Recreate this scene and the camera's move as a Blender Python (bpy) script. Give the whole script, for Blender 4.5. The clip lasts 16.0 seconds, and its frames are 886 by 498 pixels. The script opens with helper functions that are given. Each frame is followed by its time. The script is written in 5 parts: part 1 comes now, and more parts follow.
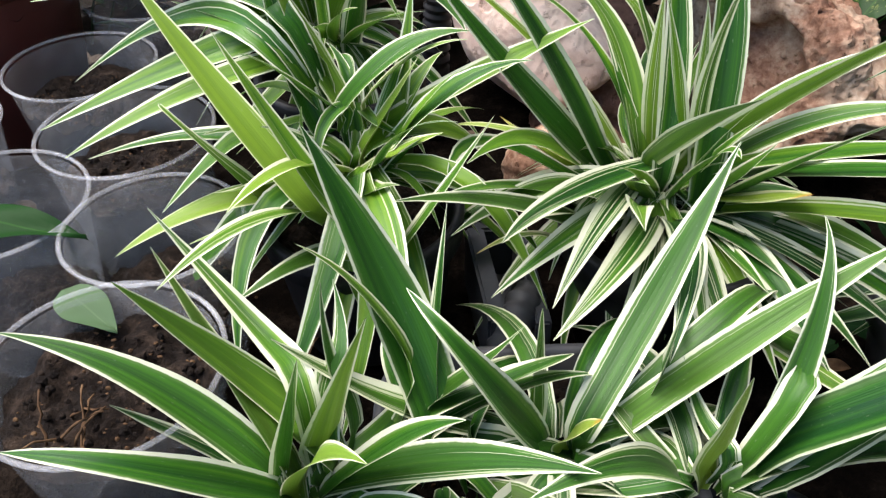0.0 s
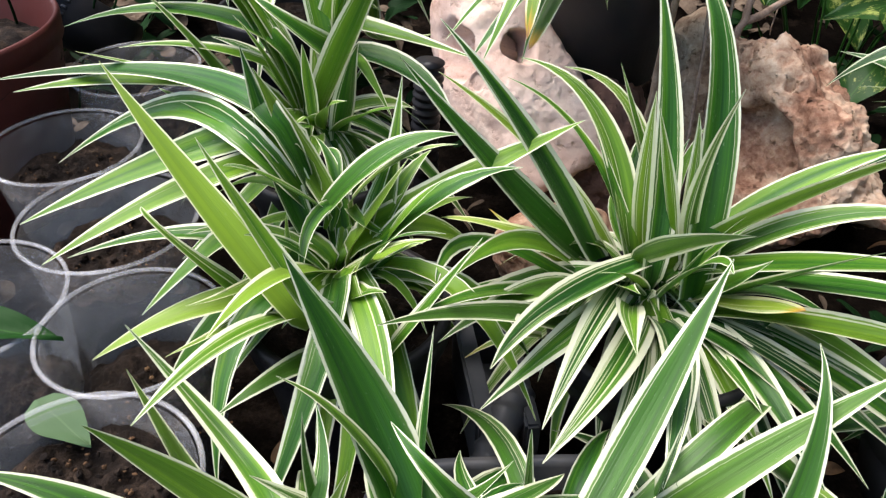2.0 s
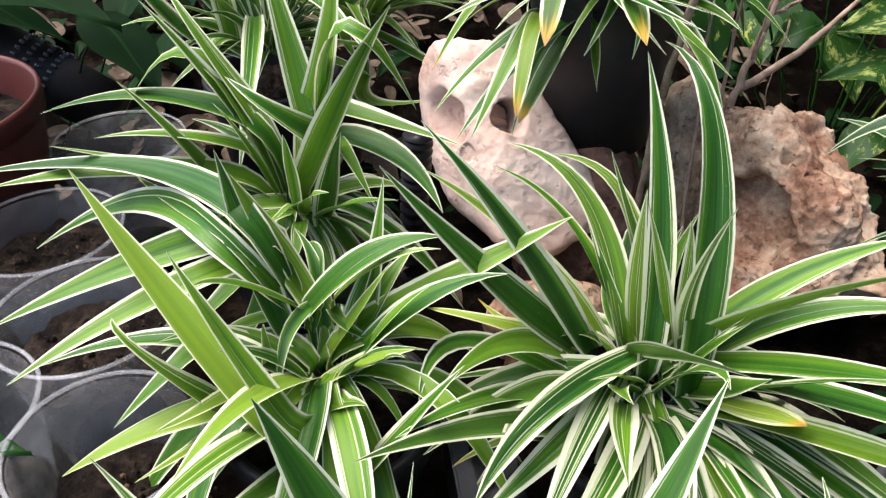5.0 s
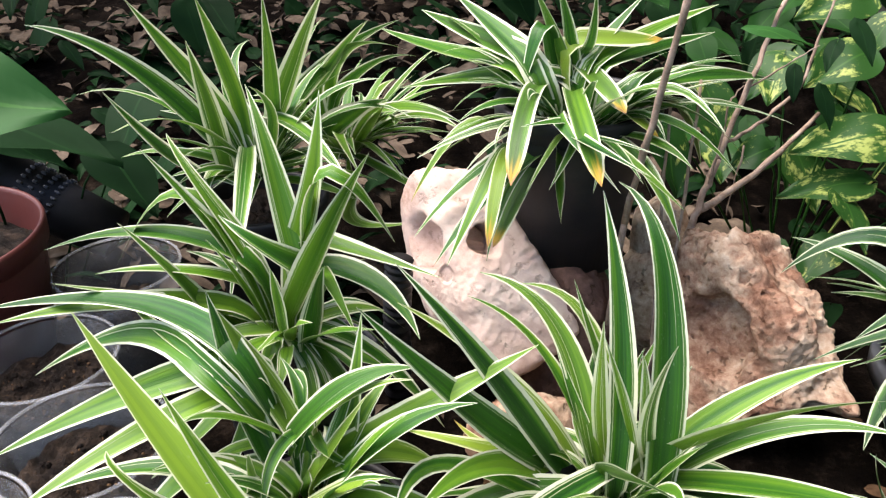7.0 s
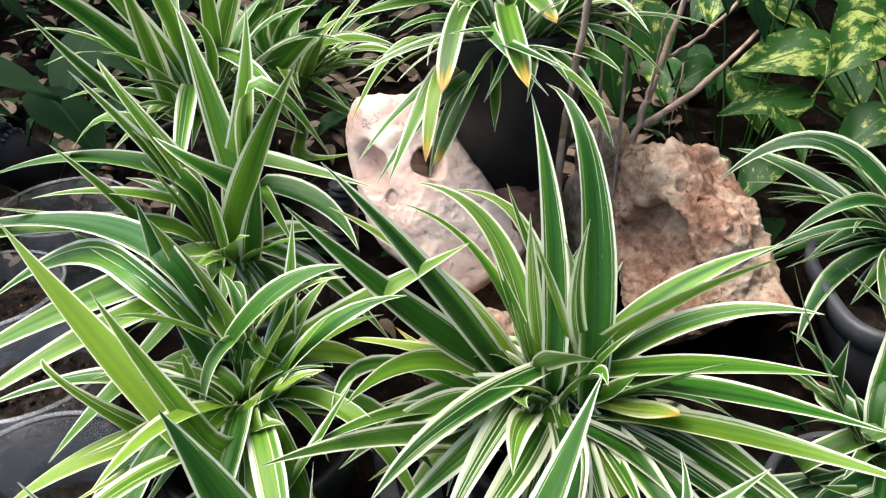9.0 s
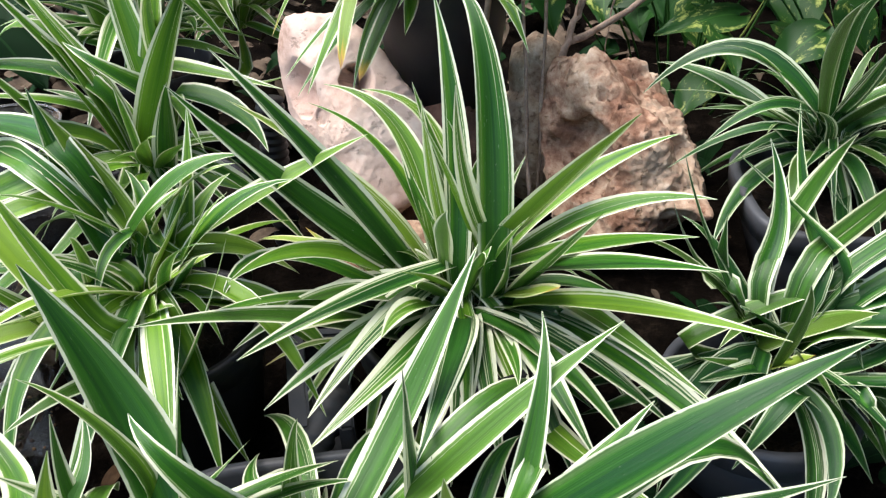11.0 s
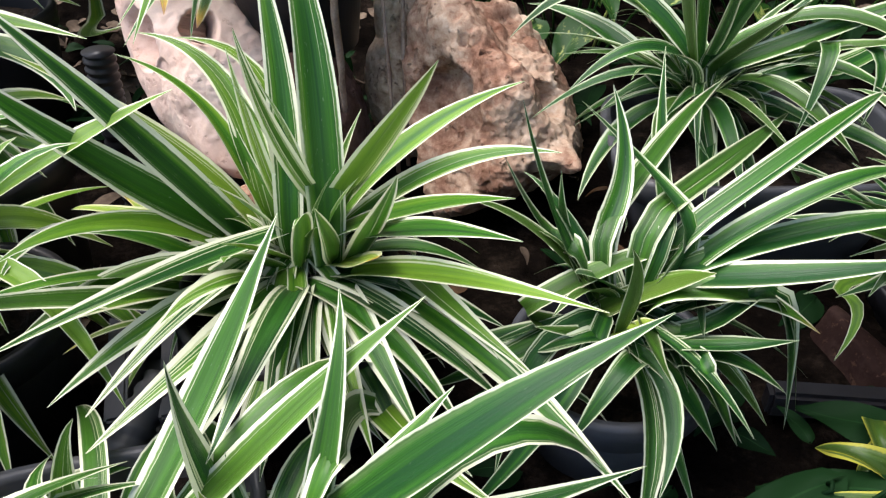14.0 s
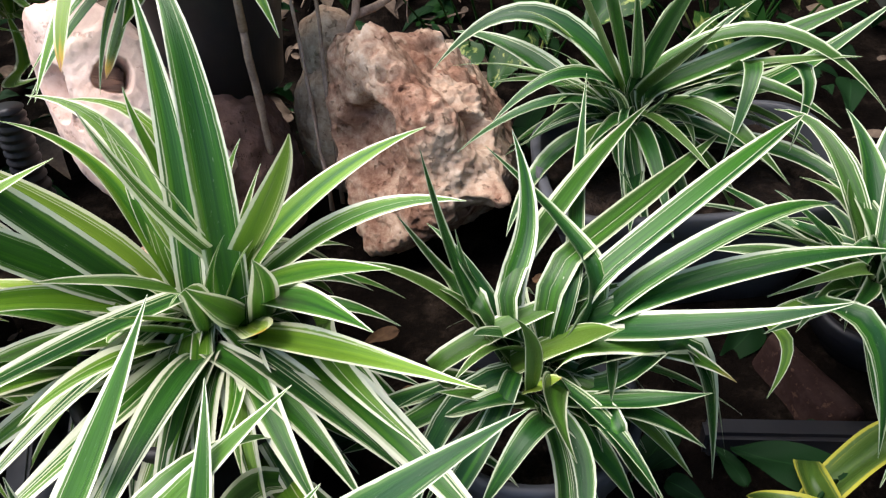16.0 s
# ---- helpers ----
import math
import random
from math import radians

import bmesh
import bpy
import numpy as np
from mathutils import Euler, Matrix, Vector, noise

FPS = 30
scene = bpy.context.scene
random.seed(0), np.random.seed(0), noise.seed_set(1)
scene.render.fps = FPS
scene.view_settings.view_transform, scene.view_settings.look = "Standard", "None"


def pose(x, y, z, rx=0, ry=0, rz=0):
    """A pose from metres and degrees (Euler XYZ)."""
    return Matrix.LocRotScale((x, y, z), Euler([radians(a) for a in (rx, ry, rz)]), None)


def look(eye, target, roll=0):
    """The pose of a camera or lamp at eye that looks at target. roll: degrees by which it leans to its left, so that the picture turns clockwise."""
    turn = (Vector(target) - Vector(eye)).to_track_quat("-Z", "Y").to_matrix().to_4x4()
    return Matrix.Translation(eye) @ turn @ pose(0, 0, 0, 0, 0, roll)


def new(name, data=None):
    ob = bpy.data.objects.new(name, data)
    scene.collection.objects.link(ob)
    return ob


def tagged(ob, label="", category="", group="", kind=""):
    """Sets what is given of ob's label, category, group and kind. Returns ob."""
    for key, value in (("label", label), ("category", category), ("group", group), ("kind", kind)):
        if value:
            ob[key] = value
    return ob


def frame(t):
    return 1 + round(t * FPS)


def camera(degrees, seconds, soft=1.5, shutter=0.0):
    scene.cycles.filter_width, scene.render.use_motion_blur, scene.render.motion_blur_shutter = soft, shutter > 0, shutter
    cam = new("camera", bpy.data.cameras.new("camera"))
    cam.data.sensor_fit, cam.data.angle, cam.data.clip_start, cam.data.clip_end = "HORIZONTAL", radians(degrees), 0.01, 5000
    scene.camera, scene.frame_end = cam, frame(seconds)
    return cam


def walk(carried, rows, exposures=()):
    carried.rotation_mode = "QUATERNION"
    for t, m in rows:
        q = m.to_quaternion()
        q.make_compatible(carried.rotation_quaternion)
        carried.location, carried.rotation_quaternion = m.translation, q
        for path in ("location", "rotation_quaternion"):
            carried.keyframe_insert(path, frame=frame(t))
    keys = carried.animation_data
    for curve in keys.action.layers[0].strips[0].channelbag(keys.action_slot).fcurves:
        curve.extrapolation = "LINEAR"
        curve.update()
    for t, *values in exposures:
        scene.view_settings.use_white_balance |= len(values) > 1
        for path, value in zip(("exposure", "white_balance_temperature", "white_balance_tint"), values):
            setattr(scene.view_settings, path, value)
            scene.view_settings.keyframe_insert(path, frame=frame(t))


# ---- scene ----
cam = camera(59.0, 16.0, soft=1.25)
PATH = [
    (0, (0.032, -0.015, 0.403), (-0.007, 1.509, -0.891), -0.3),
    (0.5, (0.037, -0.01, 0.41), (0.036, 1.528, -0.87), 0.5),
    (1, (0.047, -0.003, 0.413), (0.031, 1.562, -0.832), -1.2),
    (1.5, (0.038, 0.01, 0.424), (0.009, 1.577, -0.818), -0.2),
    (2, (0.032, 0.018, 0.429), (0.02, 1.596, -0.8), 0.9),
    (2.5, (0.028, 0.03, 0.433), (-0.004, 1.61, -0.793), 0.9),
    (3, (0.028, 0.033, 0.437), (0.004, 1.615, -0.786), 1.1),
    (5.3, (0.042, 0.061, 0.464), (0.023, 1.683, -0.705), 0.1),
    (5.5, (0.042, 0.061, 0.471), (0.031, 1.721, -0.644), 0.4),
    (6, (0.043, 0.054, 0.491), (0.015, 1.757, -0.556), 0.8),
    (6.5, (0.045, 0.048, 0.497), (-0.011, 1.776, -0.507), 0.1),
    (7, (0.054, 0.042, 0.496), (0.049, 1.78, -0.495), -0.4),
    (7.5, (0.064, 0.035, 0.5), (0.055, 1.76, -0.511), -1.0),
    (8, (0.072, 0.026, 0.488), (0.081, 1.752, -0.524), -1.5),
    (8.5, (0.076, 0.019, 0.483), (0.095, 1.742, -0.531), -1.9),
    (9, (0.083, 0.013, 0.463), (0.129, 1.709, -0.595), -1.9),
    (9.5, (0.1, -0.006, 0.45), (0.134, 1.679, -0.627), -2.9),
    (10, (0.126, -0.016, 0.426), (0.177, 1.643, -0.69), -3.1),
    (10.2, (0.128, -0.017, 0.423), (0.182, 1.642, -0.692), -2.4),
    (12.3, (0.177, -0.032, 0.414), (0.183, 1.619, -0.714), -3.7),
    (12.5, (0.174, -0.028, 0.411), (0.195, 1.614, -0.73), -3.0),
    (13, (0.185, -0.022, 0.407), (0.217, 1.591, -0.774), -3.4),
    (13.5, (0.198, -0.002, 0.403), (0.364, 1.574, -0.817), -1.0),
    (14, (0.214, 0.012, 0.4), (0.394, 1.583, -0.824), -1.6),
    (14.5, (0.236, 0.015, 0.41), (0.388, 1.593, -0.809), -3.5),
    (15, (0.245, 0.028, 0.403), (0.421, 1.594, -0.828), -3.4),
    (15.5, (0.26, 0.039, 0.407), (0.445, 1.595, -0.836), -4.0),
    (16, (0.271, 0.038, 0.409), (0.458, 1.612, -0.81), -4.7),
]
walk(cam, [(t, look(eye, target, roll)) for t, eye, target, roll in PATH], exposures=((0, 1.80, 6600, 15), (5.5, 1.84, 6750, 16), (7, 2.02, 6750, 16), (9, 1.90, 6650, 12), (10, 1.86, 6500, 11), (13, 1.84, 6500, 15), (16, 1.88, 6500, 17)))

# ---- light ----
world = bpy.data.worlds.new("sky")
scene.world = world
world.use_nodes = True
wn = world.node_tree
sky = wn.nodes.new("ShaderNodeTexSky")
sky.sky_type, sky.sun_disc = "NISHITA", False
sky.sun_elevation, sky.sun_rotation = radians(62), radians(-60)
wn.nodes["Background"].inputs["Strength"].default_value = 0.11
wn.links.new(sky.outputs[0], wn.nodes["Background"].inputs[0])
sun = new("sun", bpy.data.lights.new("sun", "SUN"))
sun.data.energy, sun.data.angle, sun.data.color = 2.45, radians(60), (1.0, 0.96, 0.89)
sun.matrix_world = look((-1.25, 0.80, 3.1), (0.1, 0.4, 0.0))


# ---- materials ----
def nodes_of(name):
    m = bpy.data.materials.new(name)
    m.use_nodes = True
    return m, m.node_tree.nodes, m.node_tree.links, m.node_tree.nodes["Principled BSDF"]


def ramp(n, stops):
    r = n.new("ShaderNodeValToRGB")
    e = r.color_ramp.elements
    while len(e) < len(stops):
        e.new(0.5)
    for k, (p, c) in zip(e, stops):
        k.position, k.color = p, (*c, 1)
    return r


def noise_tex(n, l, vec, scale, detail=4, rough=0.6):
    t = n.new("ShaderNodeTexNoise")
    t.inputs["Scale"].default_value, t.inputs["Detail"].default_value, t.inputs["Roughness"].default_value = scale, detail, rough
    if vec is not None:
        l.new(vec, t.inputs["Vector"])
    return t


def calc(n, l, op, a, b=0.0, c=None):
    m = n.new("ShaderNodeMath")
    m.operation = op
    for k, v in enumerate((a, b, c)):
        if v is None:
            continue
        if isinstance(v, (int, float)):
            m.inputs[k].default_value = v
        else:
            l.new(v, m.inputs[k])
    return m.outputs[0]


def mix(n, l, fac, a, b, blend="MIX"):
    m = n.new("ShaderNodeMix")
    m.data_type, m.blend_type = "RGBA", blend
    for k, v in ((0, fac), (6, a), (7, b)):
        if isinstance(v, (int, float)):
            m.inputs[k].default_value = v
        elif isinstance(v, tuple):
            m.inputs[k].default_value = (*v, 1)
        else:
            l.new(v, m.inputs[k])
    return m.outputs[2]


def smooth(n, l, v, lo, hi):
    m = n.new("ShaderNodeMapRange")
    m.interpolation_type = "SMOOTHSTEP"
    l.new(v, m.inputs[0])
    m.inputs[1].default_value, m.inputs[2].default_value = lo, hi
    return m.outputs[0]


def bump(n, l, height, b, strength=0.3, distance=0.002):
    u = n.new("ShaderNodeBump")
    u.inputs["Strength"].default_value, u.inputs["Distance"].default_value = strength, distance
    l.new(height, u.inputs["Height"])
    l.new(u.outputs[0], b.inputs["Normal"])


def variegated(name, greens, creams, thick=0.0):
    """Strap leaf: green middle, pale margins, thin pale streaks along. The object's colour gives (yellowness, whiteness, withered tip)."""
    m, n, l, b = nodes_of(name)
    uv = n.new("ShaderNodeUVMap")
    sep = n.new("ShaderNodeSeparateXYZ")
    l.new(uv.outputs[0], sep.inputs[0])
    u, v = sep.outputs[0], sep.outputs[1]
    info = n.new("ShaderNodeObjectInfo")
    tone = n.new("ShaderNodeSeparateColor")
    l.new(info.outputs["Color"], tone.inputs[0])
    yellow, white, wither = tone.outputs[0], tone.outputs[1], tone.outputs[2]
    rnd = info.outputs["Random"]

    def fibres(across, along, seed, detail):
        co = n.new("ShaderNodeCombineXYZ")
        l.new(calc(n, l, "MULTIPLY", u, across), co.inputs[0])
        l.new(calc(n, l, "MULTIPLY", v, along), co.inputs[1])
        l.new(calc(n, l, "MULTIPLY", rnd, seed), co.inputs[2])
        return co.outputs[0], noise_tex(n, l, co.outputs[0], 1.0, detail, 0.55).outputs[0]

    where, broad = fibres(5.0, 0.9, 91.0, 2)
    _, lines = fibres(16.0, 0.55, 37.0, 1)
    _, fine = fibres(60.0, 2.0, 57.0, 3)
    x = calc(n, l, "ABSOLUTE", calc(n, l, "MULTIPLY_ADD", u, 2.0, -1.0))
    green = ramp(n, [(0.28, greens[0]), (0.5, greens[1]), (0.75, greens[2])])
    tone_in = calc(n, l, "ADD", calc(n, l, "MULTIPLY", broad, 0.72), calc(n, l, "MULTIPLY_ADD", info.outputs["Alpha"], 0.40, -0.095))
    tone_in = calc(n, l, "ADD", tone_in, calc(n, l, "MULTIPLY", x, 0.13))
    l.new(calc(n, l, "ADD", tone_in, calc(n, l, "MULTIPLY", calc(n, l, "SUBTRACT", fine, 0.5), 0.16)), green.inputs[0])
    base = mix(n, l, calc(n, l, "MULTIPLY", yellow, 0.85), green.outputs[0], (0.28, 0.40, 0.045))
    # thin pale streaks, more of them in whiter leaves
    lim = calc(n, l, "MULTIPLY_ADD", white, -0.24, 0.735)
    streak = smooth(n, l, calc(n, l, "SUBTRACT", calc(n, l, "ADD", lines, calc(n, l, "MULTIPLY_ADD", x, 0.10, -0.05)), lim), 0.0, 0.05)
    base = mix(n, l, calc(n, l, "MULTIPLY", streak, 0.75), base, creams[0])
    # margins of uneven width, and a fine line inside them
    edge = calc(n, l, "ADD", x, calc(n, l, "MULTIPLY_ADD", broad, 0.34, -0.17))
    edge = calc(n, l, "ADD", edge, calc(n, l, "ADD", calc(n, l, "MULTIPLY_ADD", white, 0.20, thick - 0.095), calc(n, l, "MULTIPLY", rnd, 0.13)))
    edge = calc(n, l, "ADD", edge, calc(n, l, "MULTIPLY", calc(n, l, "POWER", v, 7.0), 0.3))
    # the inner border of the margin is slightly ragged
    _, nicks = fibres(3.0, 46.0, 23.0, 2)
    edge = calc(n, l, "ADD", edge, calc(n, l, "MULTIPLY_ADD", nicks, 0.07, -0.035))
    margin = smooth(n, l, edge, 0.79, 0.86)
    # a greyish pale green band beside the margin
    base = mix(n, l, calc(n, l, "MULTIPLY", smooth(n, l, edge, 0.60, 0.76), 0.14), base, (0.30, 0.37, 0.15))
    inner = calc(n, l, "MULTIPLY", smooth(n, l, edge, 0.655, 0.675), calc(n, l, "SUBTRACT", 1.0, smooth(n, l, edge, 0.69, 0.71)))
    base = mix(n, l, calc(n, l, "MULTIPLY", inner, calc(n, l, "MULTIPLY", smooth(n, l, lines, 0.48, 0.60), 0.7)), base, creams[0])
    cream = mix(n, l, fine, creams[0], creams[1])
    # dark-toned leaves get greyer margins, painted shade for the right-hand plants
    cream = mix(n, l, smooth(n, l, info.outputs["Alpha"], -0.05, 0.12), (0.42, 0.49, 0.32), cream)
    cream = mix(n, l, calc(n, l, "MULTIPLY", yellow, 0.5), cream, (0.70, 0.74, 0.28))
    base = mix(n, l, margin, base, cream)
    # withered tip
    old = calc(n, l, "ADD", v, calc(n, l, "MULTIPLY_ADD", broad, 0.2, -0.1))
    gold = calc(n, l, "MULTIPLY", smooth(n, l, old, 0.87, 0.98), wither)
    base = mix(n, l, gold, base, (0.52, 0.32, 0.035))
    brown = calc(n, l, "MULTIPLY", smooth(n, l, old, 0.955, 1.0), wither)
    base = mix(n, l, brown, base, (0.30, 0.15, 0.07))
    spots = noise_tex(n, l, where, 7.0, 3, 0.7).outputs[0]
    base = mix(n, l, calc(n, l, "MULTIPLY", smooth(n, l, spots, 0.72, 0.77), 0.3), base, (0.30, 0.24, 0.09))
    # dust and scratches
    _, dust = fibres(22.0, 60.0, 71.0, 3)
    base = mix(n, l, calc(n, l, "MULTIPLY", smooth(n, l, dust, 0.66, 0.76), 0.22), base, (0.42, 0.46, 0.34))
    l.new(base, b.inputs["Base Color"])
    l.new(calc(n, l, "MULTIPLY_ADD", fine, 0.18, 0.26), b.inputs["Roughness"])
    b.inputs["Specular IOR Level"].default_value = 0.28
    bump(n, l, calc(n, l, "ADD", fine, calc(n, l, "MULTIPLY", lines, 1.5)), b, 0.35, 0.0007)
    # a little light comes through the blade
    tr = n.new("ShaderNodeBsdfTranslucent")
    l.new(base, tr.inputs[0])
    sh = n.new("ShaderNodeMixShader")
    sh.inputs[0].default_value = 0.2
    l.new(b.outputs[0], sh.inputs[1])
    l.new(tr.outputs[0], sh.inputs[2])
    l.new(sh.outputs[0], n["Material Output"].inputs[0])
    return m


def broadleaf(name, dark, light, splash=None, gloss=0.4, amount=0.5, shine=0.18):
    m, n, l, b = nodes_of(name)
    uv = n.new("ShaderNodeUVMap")
    sep = n.new("ShaderNodeSeparateXYZ")
    l.new(uv.outputs[0], sep.inputs[0])
    info = n.new("ShaderNodeObjectInfo")
    geo = n.new("ShaderNodeNewGeometry")
    rnd = calc(n, l, "FRACT", calc(n, l, "ADD", info.outputs["Random"], geo.outputs["Random Per Island"]))
    co = n.new("ShaderNodeCombineXYZ")
    l.new(sep.outputs[0], co.inputs[0])
    l.new(sep.outputs[1], co.inputs[1])
    l.new(calc(n, l, "MULTIPLY", rnd, 63.0), co.inputs[2])
    big = noise_tex(n, l, co.outputs[0], 3.4, 8, 0.72).outputs[0]
    col = mix(n, l, calc(n, l, "MULTIPLY_ADD", rnd, 0.7, 0.1), dark, light)
    col = mix(n, l, calc(n, l, "MULTIPLY", big, 0.4), col, dark)
    if splash:
        sp = smooth(n, l, calc(n, l, "ADD", big, calc(n, l, "MULTIPLY_ADD", rnd, 0.18 * amount, -0.04)), 0.525, 0.63)
        col = mix(n, l, sp, col, splash)
    mid = smooth(n, l, calc(n, l, "ABSOLUTE", calc(n, l, "SUBTRACT", sep.outputs[0], 0.5)), 0.012, 0.03)
    col = mix(n, l, mid, light, col)
    l.new(col, b.inputs["Base Color"])
    b.inputs["Roughness"].default_value = gloss
    b.inputs["Specular IOR Level"].default_value = shine
    w = n.new("ShaderNodeTexWave")
    w.inputs["Scale"].default_value, w.inputs["Distortion"].default_value = 3.0, 2.0
    l.new(co.outputs[0], w.inputs["Vector"])
    bump(n, l, calc(n, l, "ADD", big, calc(n, l, "MULTIPLY", w.outputs[1], 0.08)), b, 0.2, 0.001)
    tr = n.new("ShaderNodeBsdfTranslucent")
    l.new(col, tr.inputs[0])
    sh = n.new("ShaderNodeMixShader")
    sh.inputs[0].default_value = 0.18
    l.new(b.outputs[0], sh.inputs[1])
    l.new(tr.outputs[0], sh.inputs[2])
    l.new(sh.outputs[0], n["Material Output"].inputs[0])
    return m


def rough_solid(name, stops, scale, roughness=0.9, bumps=0.6, dist=0.003, detail=8, pits=0.0, shine=0.12):
    m, n, l, b = nodes_of(name)
    tc = n.new("ShaderNodeTexCoord").outputs["Object"]
    a = noise_tex(n, l, tc, scale, detail, 0.65).outputs[0]
    g = noise_tex(n, l, tc, scale * 9, 4, 0.7).outputs[0]
    f = calc(n, l, "ADD", calc(n, l, "MULTIPLY", a, 0.72), calc(n, l, "MULTIPLY", g, 0.28))
    r = ramp(n, stops)
    l.new(f, r.inputs[0])
    col = r.outputs[0]
    h = f
    if pits:
        ragged = noise_tex(n, l, tc, scale * 7, 5, 0.62).outputs[0]
        hole = smooth(n, l, ragged, 0.33, 0.41)
        h = calc(n, l, "ADD", f, calc(n, l, "MULTIPLY", hole, pits))
        col = mix(n, l, calc(n, l, "MULTIPLY", calc(n, l, "SUBTRACT", 1.0, hole), 0.3), col, (0.16, 0.09, 0.055))
    l.new(col, b.inputs["Base Color"])
    b.inputs["Roughness"].default_value = roughness
    b.inputs["Specular IOR Level"].default_value = shine
    bump(n, l, h, b, bumps, dist)
    return m


def plastic(name, color, roughness=0.4, dust=0.25, dirt=(0.10, 0.085, 0.07)):
    m, n, l, b = nodes_of(name)
    tc = n.new("ShaderNodeTexCoord").outputs["Object"]
    a = noise_tex(n, l, tc, 18, 6, 0.7).outputs[0]
    g = noise_tex(n, l, tc, 160, 3, 0.6).outputs[0]
    l.new(mix(n, l, calc(n, l, "MULTIPLY", smooth(n, l, a, 0.42, 0.72), dust), color, dirt), b.inputs["Base Color"])
    l.new(calc(n, l, "MULTIPLY_ADD", a, 0.3, roughness - 0.1), b.inputs["Roughness"])
    b.inputs["Specular IOR Level"].default_value = 0.3
    bump(n, l, g, b, 0.12, 0.0008)
    return m


def clear_plastic(name, haze, cloud):
    """Thin polished plastic: mostly see-through, hazed and scuffed in patches."""
    m, n, l, b = nodes_of(name)
    tc = n.new("ShaderNodeTexCoord").outputs["Object"]
    a = noise_tex(n, l, tc, 26, 8, 0.75).outputs[0]
    s = noise_tex(n, l, tc, 300, 2, 0.5).outputs[0]
    b.inputs["Base Color"].default_value = (0.62, 0.62, 0.63, 1)
    b.inputs["Roughness"].default_value = 0.2
    b.inputs["Specular IOR Level"].default_value = 0.5
    t = n.new("ShaderNodeBsdfTransparent")
    t.inputs[0].default_value = (0.94, 0.95, 0.96, 1)
    sh = n.new("ShaderNodeMixShader")
    amount = calc(n, l, "MULTIPLY_ADD", smooth(n, l, a, 0.45, 0.75), cloud, haze)
    l.new(calc(n, l, "ADD", amount, calc(n, l, "MULTIPLY", smooth(n, l, s, 0.66, 0.74), 0.10)), sh.inputs[0])
    l.new(t.outputs[0], sh.inputs[1])
    l.new(b.outputs[0], sh.inputs[2])
    l.new(sh.outputs[0], n["Material Output"].inputs[0])
    return m


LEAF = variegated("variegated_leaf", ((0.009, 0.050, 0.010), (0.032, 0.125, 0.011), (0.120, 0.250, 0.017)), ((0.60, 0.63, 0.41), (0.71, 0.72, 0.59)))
CURLY = variegated("croton_leaf", ((0.006, 0.020, 0.006), (0.012, 0.045, 0.008), (0.05, 0.09, 0.012)), ((0.30, 0.28, 0.02), (0.38, 0.36, 0.04)), 0.0)
POTHOS = broadleaf("pothos_leaf", (0.009, 0.042, 0.007), (0.028, 0.090, 0.013), (0.30, 0.35, 0.09), 0.42, 0.45)
HEART = broadleaf("heart_leaf", (0.016, 0.072, 0.014), (0.044, 0.135, 0.026), None, 0.55, shine=0.12)
SAGE = broadleaf("pale_seedling_leaf", (0.055, 0.105, 0.045), (0.09, 0.15, 0.07), None, 0.6)
MIDLEAF = broadleaf("shaded_leaf", (0.008, 0.040, 0.007), (0.022, 0.080, 0.013), None, 0.5, shine=0.10)
# dark surface for the unseen walls that block the sky
SHADE_WALL = rough_solid("shade_wall_concrete", [(0.3, (0.012, 0.014, 0.010)), (0.5, (0.04, 0.045, 0.035)), (0.7, (0.09, 0.09, 0.08))], 6, 0.95, 0.6, 0.004)
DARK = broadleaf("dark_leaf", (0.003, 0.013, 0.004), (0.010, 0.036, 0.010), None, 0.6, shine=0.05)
SOIL = rough_solid("soil", [(0.34, (0.003, 0.002, 0.0015)), (0.5, (0.013, 0.0085, 0.006)), (0.63, (0.048, 0.032, 0.022)), (0.74, (0.19, 0.14, 0.10))], 70, 0.8, 1.0, 0.008)
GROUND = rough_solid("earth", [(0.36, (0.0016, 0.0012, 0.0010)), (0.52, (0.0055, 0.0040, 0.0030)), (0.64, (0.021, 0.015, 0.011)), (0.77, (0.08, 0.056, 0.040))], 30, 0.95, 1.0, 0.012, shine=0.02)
PINK_ROCK = rough_solid("pale_limestone", [(0.30, (0.35, 0.21, 0.15)), (0.42, (0.60, 0.42, 0.345)), (0.56, (0.71, 0.55, 0.465)), (0.70, (0.79, 0.69, 0.58))], 12, 0.88, 0.8, 0.003, 9, 0.2)
TAN_ROCK = rough_solid("tan_limestone", [(0.36, (0.12, 0.052, 0.030)), (0.45, (0.27, 0.150, 0.098)), (0.54, (0.44, 0.305, 0.21)), (0.64, (0.60, 0.48, 0.365))], 17, 0.92, 1.0, 0.005, 12, 0.45)
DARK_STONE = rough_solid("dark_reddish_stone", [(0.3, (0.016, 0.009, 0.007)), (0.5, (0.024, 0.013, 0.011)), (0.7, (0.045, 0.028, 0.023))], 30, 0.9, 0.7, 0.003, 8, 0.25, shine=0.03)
# yellowish tan limestone, paled to offset the tall pot's shadow on it
LIT_TAN_ROCK = rough_solid("lit_tan_limestone", [(0.36, (0.20, 0.12, 0.075)), (0.45, (0.42, 0.29, 0.19)), (0.55, (0.60, 0.47, 0.33)), (0.66, (0.72, 0.62, 0.48))], 20, 0.92, 1.0, 0.005, 12, 0.4)
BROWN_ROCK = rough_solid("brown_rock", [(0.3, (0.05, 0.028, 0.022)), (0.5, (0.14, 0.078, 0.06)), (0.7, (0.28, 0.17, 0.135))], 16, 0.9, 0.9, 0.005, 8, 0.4)
